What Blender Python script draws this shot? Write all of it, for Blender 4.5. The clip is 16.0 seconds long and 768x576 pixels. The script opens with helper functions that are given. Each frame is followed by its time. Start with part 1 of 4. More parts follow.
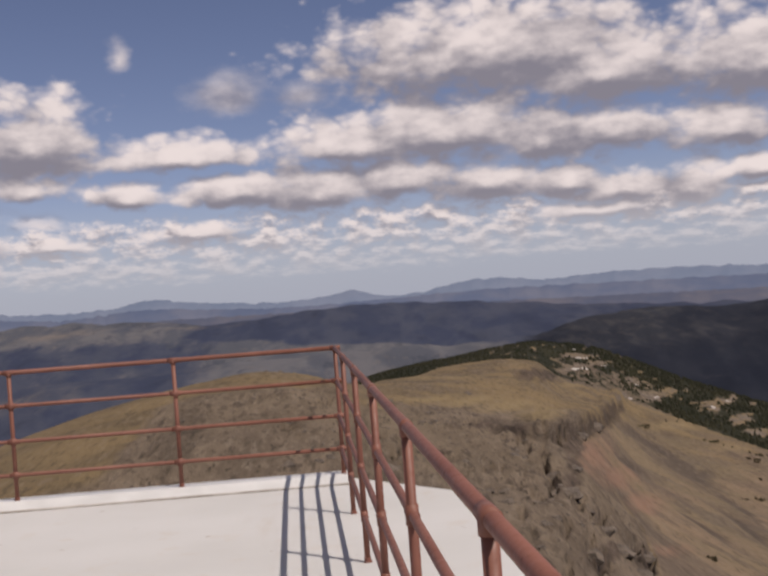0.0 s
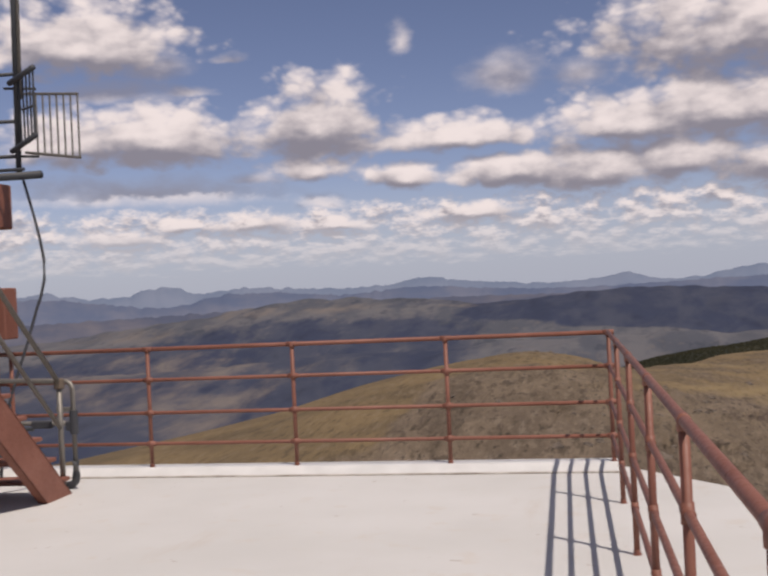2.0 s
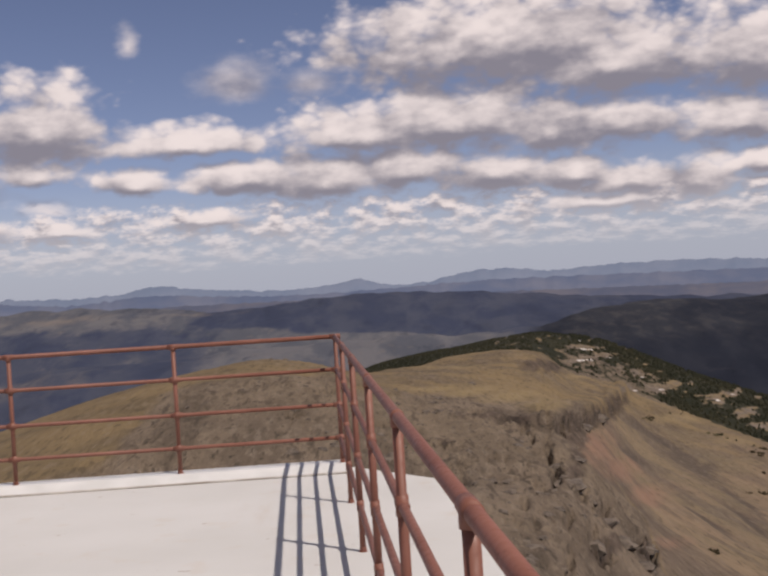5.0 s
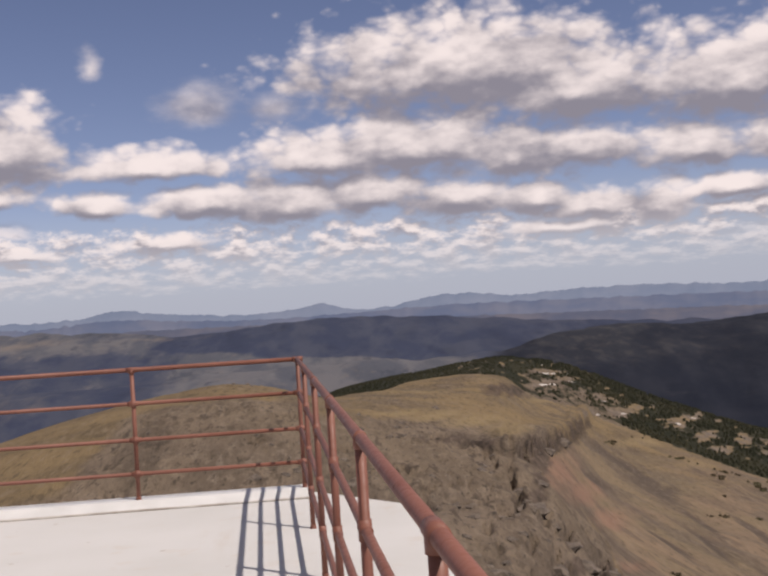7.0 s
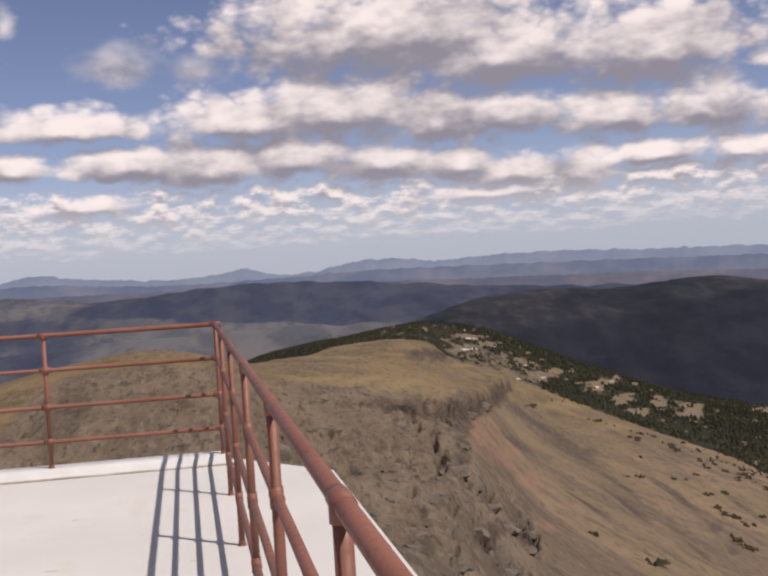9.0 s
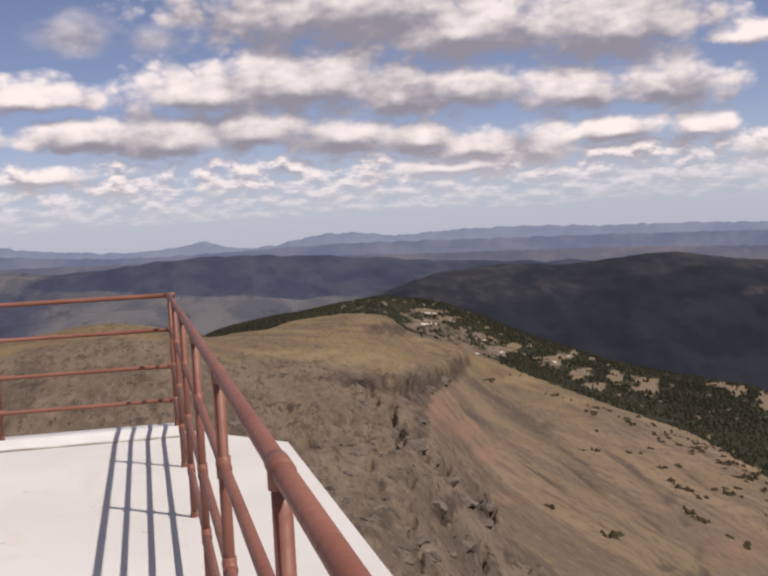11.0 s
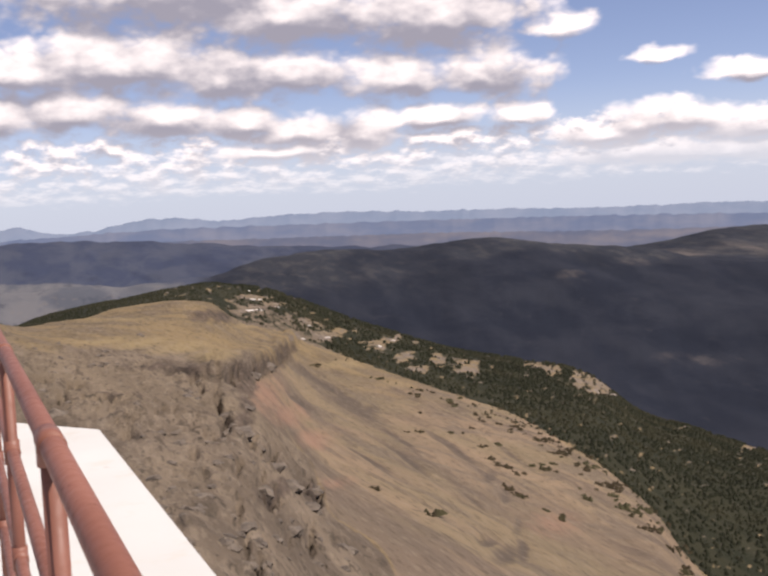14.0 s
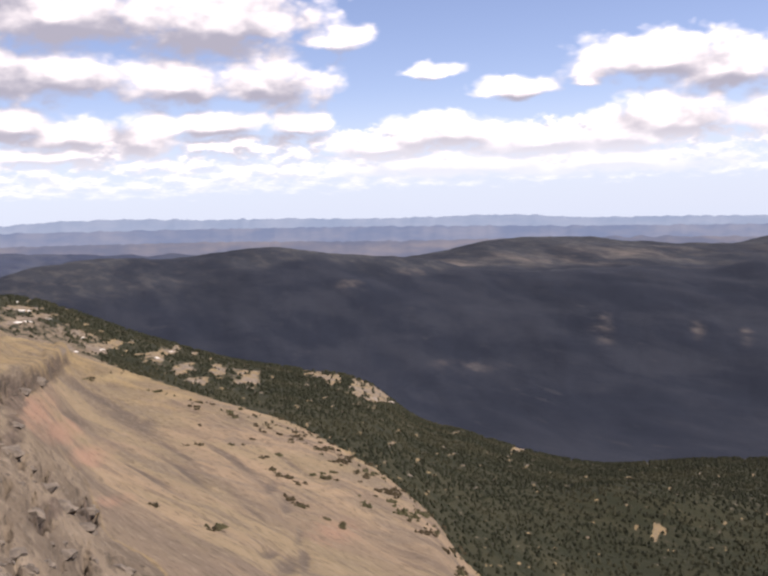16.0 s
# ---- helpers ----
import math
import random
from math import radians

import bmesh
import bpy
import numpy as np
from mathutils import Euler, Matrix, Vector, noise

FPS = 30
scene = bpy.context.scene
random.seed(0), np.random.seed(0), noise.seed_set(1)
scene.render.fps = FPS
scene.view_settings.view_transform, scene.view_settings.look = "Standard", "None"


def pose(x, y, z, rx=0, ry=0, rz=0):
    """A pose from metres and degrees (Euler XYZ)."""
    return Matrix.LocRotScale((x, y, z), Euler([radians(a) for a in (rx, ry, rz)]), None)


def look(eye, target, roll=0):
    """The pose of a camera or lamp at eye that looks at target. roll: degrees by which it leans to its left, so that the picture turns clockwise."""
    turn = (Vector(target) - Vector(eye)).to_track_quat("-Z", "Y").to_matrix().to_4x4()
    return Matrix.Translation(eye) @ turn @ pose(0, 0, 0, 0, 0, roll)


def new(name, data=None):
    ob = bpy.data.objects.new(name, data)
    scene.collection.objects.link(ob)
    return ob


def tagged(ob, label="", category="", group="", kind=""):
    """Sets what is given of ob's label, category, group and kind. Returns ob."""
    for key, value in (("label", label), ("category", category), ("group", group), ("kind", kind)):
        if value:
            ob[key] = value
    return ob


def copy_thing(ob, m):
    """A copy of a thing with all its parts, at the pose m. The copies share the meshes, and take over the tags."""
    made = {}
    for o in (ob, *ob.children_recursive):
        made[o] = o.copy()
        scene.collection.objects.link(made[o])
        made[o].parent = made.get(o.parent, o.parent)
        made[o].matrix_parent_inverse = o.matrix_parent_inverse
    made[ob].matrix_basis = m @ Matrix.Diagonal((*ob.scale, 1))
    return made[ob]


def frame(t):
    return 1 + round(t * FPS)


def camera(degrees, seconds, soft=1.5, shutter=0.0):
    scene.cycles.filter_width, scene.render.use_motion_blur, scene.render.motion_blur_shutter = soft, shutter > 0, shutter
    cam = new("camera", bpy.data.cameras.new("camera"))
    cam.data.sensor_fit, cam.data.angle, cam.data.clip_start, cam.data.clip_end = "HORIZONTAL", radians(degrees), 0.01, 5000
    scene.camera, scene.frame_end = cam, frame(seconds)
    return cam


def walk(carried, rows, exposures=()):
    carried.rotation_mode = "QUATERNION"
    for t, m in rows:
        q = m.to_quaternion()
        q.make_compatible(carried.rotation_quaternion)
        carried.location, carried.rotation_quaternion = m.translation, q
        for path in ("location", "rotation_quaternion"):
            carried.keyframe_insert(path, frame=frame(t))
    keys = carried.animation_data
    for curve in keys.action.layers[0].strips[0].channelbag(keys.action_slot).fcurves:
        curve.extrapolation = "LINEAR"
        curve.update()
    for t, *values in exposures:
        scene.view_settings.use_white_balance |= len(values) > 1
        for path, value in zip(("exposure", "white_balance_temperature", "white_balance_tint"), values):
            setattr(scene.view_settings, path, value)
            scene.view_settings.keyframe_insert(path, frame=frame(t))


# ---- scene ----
# ---- camera ----
cam = camera(40.0, 16.0, soft=2.4, shutter=0.5)


def turn(yaw, pitch, roll):
    """Turn to the left, up, and lean to the right, in degrees."""
    return pose(0, 0, 0, 0, 0, yaw) @ pose(0, 0, 0, 90 + pitch) @ pose(0, 0, 0, 0, 0, -roll)


PATH = [
    (0.0, pose(-0.001, -0.002, 1.487, 0, 0, 0) @ turn(-0.09, 0.38, 4.27)),
    (0.5, pose(0.004, -0.009, 1.489, 0, 0, 0) @ turn(-0.51, -1.40, 4.48)),
    (1.0, pose(-0.005, 0.069, 1.498, 0, 0, 0) @ turn(6.35, -0.10, 3.33)),
    (1.5, pose(-0.014, 0.018, 1.502, 0, 0, 0) @ turn(11.67, -0.40, 2.19)),
    (2.0, pose(-0.009, 0.038, 1.501, 0, 0, 0) @ turn(14.65, 0.15, 2.72)),
    (2.5, pose(-0.002, 0.024, 1.498, 0, 0, 0) @ turn(15.73, -0.03, 2.57)),
    (3.0, pose(-0.007, 0.033, 1.495, 0, 0, 0) @ turn(12.83, -0.40, 2.43)),
    (3.5, pose(-0.002, -0.003, 1.500, 0, 0, 0) @ turn(8.59, -1.04, 3.15)),
    (4.0, pose(0.013, 0.061, 1.481, 0, 0, 0) @ turn(5.27, -0.69, 2.35)),
    (4.5, pose(0.039, 0.044, 1.483, 0, 0, 0) @ turn(2.08, -0.64, 3.53)),
    (5.0, pose(0.041, 0.026, 1.484, 0, 0, 0) @ turn(0.27, -0.19, 3.58)),
    (5.2, pose(0.069, 0.084, 1.470, 0, 0, 0) @ turn(-0.10, -0.05, 4.65)),
    (7.3, pose(0.040, 0.133, 1.458, 0, 0, 0) @ turn(-2.46, 1.05, 2.91)),
    (7.5, pose(0.063, 0.154, 1.448, 0, 0, 0) @ turn(-2.81, 0.70, 2.48)),
    (8.0, pose(0.071, 0.166, 1.450, 0, 0, 0) @ turn(-3.48, -0.31, 2.93)),
    (8.5, pose(0.080, 0.172, 1.452, 0, 0, 0) @ turn(-4.53, -0.57, 2.90)),
    (9.0, pose(0.078, 0.200, 1.450, 0, 0, 0) @ turn(-5.81, -1.11, 3.52)),
    (9.2, pose(0.083, 0.176, 1.449, 0, 0, 0) @ turn(-5.76, -0.90, 3.73)),
    (11.3, pose(0.111, 0.234, 1.427, 0, 0, 0) @ turn(-8.01, -3.00, 3.03)),
    (11.5, pose(0.106, 0.214, 1.429, 0, 0, 0) @ turn(-6.68, -3.09, 2.51)),
    (12.0, pose(0.113, 0.185, 1.430, 0, 0, 0) @ turn(-8.65, -2.97, 2.12)),
    (12.5, pose(0.140, 0.127, 1.438, 0, 0, 0) @ turn(-11.05, -3.47, 2.91)),
    (13.0, pose(0.161, 0.130, 1.418, 0, 0, 0) @ turn(-14.04, -4.44, 2.89)),
    (13.5, pose(0.183, 0.193, 1.403, 0, 0, 0) @ turn(-16.67, -4.06, 3.48)),
    (14.0, pose(0.185, 0.265, 1.385, 0, 0, 0) @ turn(-17.32, -3.90, 3.04)),
    (14.5, pose(0.158, 0.336, 1.421, 0, 0, 0) @ turn(-22.38, -3.66, 2.24)),
    (15.0, pose(0.160, 0.370, 1.440, 0, 0, 0) @ turn(-23.71, -4.17, 3.27)),
    (15.5, pose(0.098, 0.391, 1.503, 0, 0, 0) @ turn(-26.70, -4.15, 1.87)),
    (16.0, pose(0.109, 0.403, 1.544, 0, 0, 0) @ turn(-29.26, -3.93, 2.31)),
]
EXPOSURES = [(0.0, -0.55, 7000, 18), (1.5, -0.44, 7000, 18), (2.5, -0.53, 7000, 18), (4.0, -0.63, 7000, 18), (5.0, -0.51, 7000, 18), (7.5, -0.37, 7000, 18), (9.0, -0.31, 7000, 18), (12.5, -0.13, 7000, 18), (14.0, 0.15, 6950, 17), (16.0, 0.50, 6850, 17)]
walk(cam, PATH, EXPOSURES)

# ---- sun and sky ----
SUN_DIR = Vector((0.53, -0.416, 1.13)).normalized()
sun = new("sun", bpy.data.lights.new("sun", "SUN"))
sun.data.energy, sun.data.angle, sun.data.color = 5.0, radians(0.5), (1.0, 0.95, 0.88)
sun.matrix_world = look(SUN_DIR * 50, (0, 0, 0))


class Net:
    """Short hand for building node trees."""

    def __init__(self, tree):
        self.tree = tree

    def node(self, kind, *inputs, **settings):
        n = self.tree.nodes.new(kind)
        for key, value in settings.items():
            setattr(n, key, value)
        for slot, value in enumerate(inputs):
            self.put(n.inputs[slot], value)
        return n

    def put(self, socket, value):
        if value is None:
            return
        if isinstance(value, bpy.types.NodeSocket):
            self.tree.links.new(value, socket)
        else:
            socket.default_value = value

    def math(self, op, a, b=None, c=None, clamp=False):
        n = self.node("ShaderNodeMath", a, b, c, operation=op, use_clamp=clamp)
        return n.outputs[0]

    def ramp(self, x, a, b, lo=0.0, hi=1.0, smooth=True):
        n = self.node("ShaderNodeMapRange", x, a, b, lo, hi)
        n.interpolation_type = "SMOOTHSTEP" if smooth else "LINEAR"
        return n.outputs[0]

    def noise(self, vector, scale, detail=4.0, rough=0.55, distort=0.0):
        n = self.tree.nodes.new("ShaderNodeTexNoise")
        self.put(n.inputs["Vector"], vector)
        n.inputs["Scale"].default_value = scale
        n.inputs["Detail"].default_value = detail
        n.inputs["Roughness"].default_value = rough
        n.inputs["Distortion"].default_value = distort
        return n.outputs[0]

    def mix(self, f, a, b):
        n = self.tree.nodes.new("ShaderNodeMix")
        n.data_type = "RGBA"
        self.put(n.inputs[0], f)
        for slot, value in ((n.inputs[6], a), (n.inputs[7], b)):
            if isinstance(value, tuple) and len(value) == 3:
                value = (*value, 1.0)
            self.put(slot, value)
        return n.outputs[2]

    def xyz(self, x, y, z=0.0):
        return self.node("ShaderNodeCombineXYZ", x, y, z).outputs[0]


# Cumulus clouds: azimuth, elevation, half width, half height, in degrees; thinness of the wisps.
CLOUDS_WEST = [
    (-17.7, 8.66, 2.88, 2.24), (-26.4, 8.24, 4.59, 1.62), (-30.6, 8.10, 2.88, 1.40), (-10.7, 8.04, 3.60, 0.92), (-30.1, 13.14, 4.05, 1.95), (-26.7, 12.26, 1.71, 0.84, 0.6), (-29.0, 10.79, 2.61, 0.72, 0.5),
    (-18.1, 6.58, 1.80, 0.78), (-13.2, 5.98, 1.80, 0.78), (-17.7, 4.86, 1.17, 0.50, 0.2), (-27.0, 5.56, 5.94, 0.84, 0.2), (-21.4, 6.19, 1.44, 0.39, 0.4), (-25.3, 3.88, 1.17, 0.42), (-21.2, 3.84, 2.07, 0.56),
    (-17.0, 3.67, 1.53, 0.45), (-28.6, 3.26, 1.80, 0.50), (-7.6, 10.86, 1.80, 1.18, 0.6), (-3.6, 10.88, 1.17, 0.76, 0.6), (-13.2, 13.09, 0.50, 0.73, 0.6), (-24.8, 10.92, 0.99, 0.28, 0.7), (-22.4, 12.71, 0.72, 0.32, 0.7),
]
CLOUDS_NORTH = [
    (6.4, 12.15, 7.56, 2.62), (12.4, 10.74, 5.31, 2.31), (20.6, 10.28, 4.59, 2.52), (3.8, 8.22, 4.59, 2.02), (-1.2, 8, 3.87, 1.4), (9.4, 7.5, 3.15, 1.73), (13.3, 7.7, 2.61, 1.4),
    (18.7, 7.06, 2.88, 1.21), (23.6, 7.01, 2.88, 1.37), (20.5, 5.02, 2.43, 0.72), (-7.3, 5.95, 3.15, 1.02), (-3.2, 5.7, 2.88, 1.22), (1.3, 5.96, 2.61, 1.36), (6.1, 5.4, 2.88, 1.21),
    (10.3, 5.12, 2.43, 1.13), (13.4, 4.58, 2.88, 0.9), (16.7, 4.41, 1.53, 1.16), (22.1, 2.76, 3.15, 0.5, 0.2), (24.9, 4.82, 1.44, 0.72), (-9.9, 4.07, 2.16, 0.45, 0.1), (11.8, 3.66, 3.33, 0.5, 0.1),
]
CLOUDS_EAST = [
    (27.0, 9.24, 1.62, 0.58), (29.5, 3.66, 2.61, 0.66), (31.0, 4.12, 1.44, 0.98), (32.4, 7.49, 1.17, 0.39, 0.1), (36.8, 6.35, 1.62, 0.54), (40.4, 6.50, 0.63, 0.34, 0.1), (44.3, 7.26, 3.87, 1.18),
    (47.5, 6.61, 2.52, 1.37), (33.2, 4.08, 2.79, 0.86), (37.8, 3.51, 3.60, 0.79), (44.7, 4.26, 3.15, 1.18), (42.1, 3.58, 2.43, 1.11), (33.9, 2.42, 5.94, 0.62),
    (41.5, 2.21, 5.94, 0.67), (52.0, 4.04, 3.60, 1.26),
]


def cloud_group():
    tree = bpy.data.node_groups.new("cloud_density", "ShaderNodeTree")
    tree.interface.new_socket("u", in_out="INPUT", socket_type="NodeSocketFloat")
    tree.interface.new_socket("v", in_out="INPUT", socket_type="NodeSocketFloat")
    tree.interface.new_socket("density", in_out="OUTPUT", socket_type="NodeSocketFloat")
    tree.interface.new_socket("bulk", in_out="OUTPUT", socket_type="NodeSocketFloat")
    tree.interface.new_socket("veil", in_out="OUTPUT", socket_type="NodeSocketFloat")
    tree.interface.new_socket("billow", in_out="OUTPUT", socket_type="NodeSocketFloat")
    n = Net(tree)
    src = tree.nodes.new("NodeGroupInput")
    u, v = src.outputs[0], src.outputs[1]
    field = wisps = None
    bent_u = n.math("MULTIPLY_ADD", n.math("SUBTRACT", n.noise(n.xyz(n.math("MULTIPLY", u, 0.6), v, 3.0), 0.5, 4.0), 0.5), 1.7, u)
    bent_v = n.math("MULTIPLY_ADD", n.math("SUBTRACT", n.noise(n.xyz(n.math("MULTIPLY", u, 0.6), v, 9.0), 0.6, 4.0), 0.5), 0.9, v)
    spot = n.xyz(bent_u, bent_v)
    warp = n.noise(n.xyz(n.math("MULTIPLY", u, 0.6), v), 0.5, 3.0)
    for a, e, w, h, *thin in CLOUDS_WEST + CLOUDS_NORTH + CLOUDS_EAST:
        place = n.node("ShaderNodeMapping", spot, vector_type="TEXTURE")
        place.inputs["Location"].default_value = (a, e, 0)
        place.inputs["Scale"].default_value = (w, h, 1)
        flip = n.node("ShaderNodeVectorMath", place.outputs[0], (-1, -1.85, -1), operation="MULTIPLY")
        arch = n.node("ShaderNodeVectorMath", place.outputs[0], flip.outputs[0], operation="MAXIMUM")
        far = n.node("ShaderNodeVectorMath", arch.outputs[0], operation="LENGTH").outputs["Value"]
        if thin and thin[0] > 0.15:
            wisps = far if wisps is None else n.math("SMOOTH_MIN", wisps, far, 0.3)
        else:
            field = far if field is None else n.math("SMOOTH_MIN", field, far, 0.5)
    body = n.math("MAXIMUM", n.math("SUBTRACT", 1.88, field), -1.0)
    # billows of several sizes
    cells = n.node("ShaderNodeTexVoronoi", feature="SMOOTH_F1")
    n.put(cells.inputs["Vector"], n.xyz(n.math("ADD", n.math("MULTIPLY", u, 0.8), n.math("MULTIPLY", warp, 1.5)), n.math("MULTIPLY", v, 1.25)))
    cells.inputs["Scale"].default_value, cells.inputs["Detail"].default_value = 0.75, 2.0
    cells.inputs["Smoothness"].default_value = 0.35
    puff = n.math("SUBTRACT", 0.45, cells.outputs["Distance"])
    soft = n.math("SUBTRACT", n.noise(n.xyz(n.math("MULTIPLY", u, 0.6), v), 0.55, 7.0, 0.57), 0.5)
    high = n.math("ADD", body, n.math("ADD", n.math("MULTIPLY", puff, 0.9), n.math("MULTIPLY", soft, 1.15)))
    # the far field of clouds, ever smaller towards the horizon
    reach = n.math("DIVIDE", 30.0, n.math("POWER", n.math("ADD", n.math("MAXIMUM", v, -0.5), 1.3), 0.17))
    ang = n.math("RADIANS", u)
    flat = n.xyz(n.math("MULTIPLY", reach, n.math("SINE", ang)), n.math("MULTIPLY", reach, n.math("COSINE", ang)))
    rows = n.noise(flat, 1.5, 6.0, 0.62)
    low = n.math("MULTIPLY", n.math("SUBTRACT", rows, 0.385), 3.2)
    low = n.math("SUBTRACT", low, n.ramp(v, 4.3, 6.6, 0.0, 2.6))
    # unseen cloud cover overhead, added to keep the fill light neutral
    low = n.math("ADD", low, n.ramp(v, 15.0, 22.0, 0.0, 2.7))
    low = n.math("SUBTRACT", low, n.ramp(v, 1.9, 0.5, 0.0, 1.5))
    total = n.math("MAXIMUM", high, low)
    broad = n.math("MULTIPLY", n.math("SUBTRACT", n.noise(flat, 1.5, 3.0, 0.6), 0.375), 4.5)
    broad = n.math("SUBTRACT", broad, n.ramp(v, 4.3, 6.6, 0.0, 2.6))
    lump = n.math("MULTIPLY", n.math("SUBTRACT", n.noise(n.xyz(n.math("MULTIPLY", u, 0.6), v), 0.5, 2.0), 0.5), 1.2)
    out = tree.nodes.new("NodeGroupOutput")
    n.put(out.inputs[0], total)
    n.put(out.inputs[1], n.math("MAXIMUM", n.math("ADD", body, lump), broad))
    n.put(out.inputs[2], n.math("ADD", n.math("SUBTRACT", 1.45, wisps), n.math("MULTIPLY", soft, 2.4)))
    n.put(out.inputs[3], puff)
    return tree


def build_world():
    world = bpy.data.worlds.new("sky")
    scene.world = world
    world.use_nodes = True
    tree = world.node_tree
    tree.nodes.clear()
    n = Net(tree)
    sky = n.node("ShaderNodeTexSky", sky_type="NISHITA", sun_disc=False)
    sky.sun_elevation = math.asin(SUN_DIR.z)
    sky.sun_rotation = math.atan2(SUN_DIR.x, SUN_DIR.y)
    sky.altitude, sky.air_density, sky.dust_density, sky.ozone_density = 3000, 1.0, 1.2, 2.0
    way = n.node("ShaderNodeTexCoord").outputs["Generated"]
    part_xyz = n.node("ShaderNodeSeparateXYZ", way)
    x, y, z = part_xyz.outputs[:3]
    u = n.math("DEGREES", n.math("ARCTAN2", x, y))
    v = n.math("DEGREES", n.math("ARCSINE", z))
    group = cloud_group()

    def density(dv):
        g = tree.nodes.new("ShaderNodeGroup")
        g.node_tree = group
        n.put(g.inputs[0], u)
        n.put(g.inputs[1], n.math("MULTIPLY_ADD", n.math("ADD", v, 1.5), dv, v) if dv else v)
        return g.outputs

    here, above = density(0.0), density(0.08)
    solid = n.math("MAXIMUM", n.ramp(here[0], -0.15, 0.75), n.ramp(here[2], -0.3, 1.5, 0.0, 0.75))
    mask = n.math("MULTIPLY", solid, n.ramp(v, 0.4, 4.5, 0.4, 1.0))
    fine = n.noise(n.xyz(u, n.math("MULTIPLY", v, 1.7)), 0.6, 4.0, 0.5)
    lean = n.math("MULTIPLY", n.math("SUBTRACT", above[1], here[1]), 1.9)
    lean = n.math("ADD", lean, n.math("MULTIPLY", n.math("SUBTRACT", fine, 0.5), 2.1))
    lean = n.math("SUBTRACT", lean, n.math("MULTIPLY", here[3], 0.55))
    lean = n.math("ADD", lean, n.ramp(here[1], 0.3, 1.6, 0.0, 0.75))
    # the clouds show grey bases higher up; out of view this dims fill light
    lean = n.math("ADD", lean, n.ramp(v, 11.0, 32.0, 0.0, 1.7))
    shade = n.math("MULTIPLY", n.ramp(lean, -0.75, 1.55), n.ramp(v, 1.0, 5.5, 0.5, 1.0))
    white = n.mix(shade, (1.16, 1.10, 1.09), (0.33, 0.33, 0.40))
    tone = n.node("ShaderNodeMix", data_type="RGBA", blend_type="MULTIPLY")
    tone.inputs[0].default_value = 1.0
    n.put(tone.inputs[6], sky.outputs[0])
    tone.inputs[7].default_value = (1.16, 1.02, 1.06, 1.0)
    # haze above the horizon
    clear = n.mix(n.ramp(v, 7.0, -0.3, 0.0, 0.9), tone.outputs[2], (4.5, 5.3, 6.7))
    white = n.mix(n.ramp(v, 4.5, 0.2, 0.0, 0.75), white, (0.60, 0.69, 0.80))
    blue = n.node("ShaderNodeBackground", clear, 0.107)
    cloud = n.node("ShaderNodeBackground", white, 1.0)
    mix = n.node("ShaderNodeMixShader", n.math("MULTIPLY", mask, 0.95), blue.outputs[0], cloud.outputs[0])
    out = tree.nodes.new("ShaderNodeOutputWorld")
    n.put(out.inputs[0], mix.outputs[0])


build_world()

# ---- materials ----


def material(name, build):
    m = bpy.data.materials.new(name)
    m.use_nodes = True
    tree = m.node_tree
    tree.nodes.clear()
    n = Net(tree)
    bsdf = tree.nodes.new("ShaderNodeBsdfPrincipled")
    out = tree.nodes.new("ShaderNodeOutputMaterial")
    tree.links.new(bsdf.outputs[0], out.inputs[0])
    build(n, bsdf)
    return m


def bump(n, bsdf, height, strength=0.3, distance=0.01):
    b = n.tree.nodes.new("ShaderNodeBump")
    b.inputs["Strength"].default_value, b.inputs["Distance"].default_value = strength, distance
    n.put(b.inputs["Height"], height)
    n.put(bsdf.inputs["Normal"], b.outputs[0])


def place_of(n):
    return n.node("ShaderNodeNewGeometry").outputs["Position"]


def paint_red(n, bsdf):
    p = place_of(n)
    big, small = n.noise(p, 3.0, 4), n.noise(p, 45.0, 5, 0.6)
    c = n.mix(n.ramp(big, 0.35, 0.7), (0.185, 0.068, 0.043), (0.238, 0.096, 0.065))
    c = n.mix(n.ramp(small, 0.6, 0.78), c, (0.115, 0.04, 0.03))
    n.put(bsdf.inputs["Base Color"], c)
    n.put(bsdf.inputs["Roughness"], n.ramp(small, 0.3, 0.8, 0.5, 0.75))
    bump(n, bsdf, small, 0.15, 0.003)


def galvanised(n, bsdf):
    p = place_of(n)
    small = n.noise(p, 30.0, 4)
    n.put(bsdf.inputs["Base Color"], n.mix(small, (0.15, 0.14, 0.12), (0.28, 0.265, 0.235)))
    bsdf.inputs["Metallic"].default_value = 0.6
    bsdf.inputs["Roughness"].default_value = 0.55


def dark_steel(n, bsdf):
    p = place_of(n)
    n.put(bsdf.inputs["Base Color"], n.mix(n.noise(p, 25.0, 4), (0.030, 0.036, 0.042), (0.062, 0.066, 0.072)))
    bsdf.inputs["Roughness"].default_value = 0.6


def rubber(n, bsdf):
    n.put(bsdf.inputs["Base Color"], n.mix(n.noise(place_of(n), 20.0, 3), (0.03, 0.032, 0.036), (0.055, 0.058, 0.066)))
    bsdf.inputs["Roughness"].default_value = 0.7


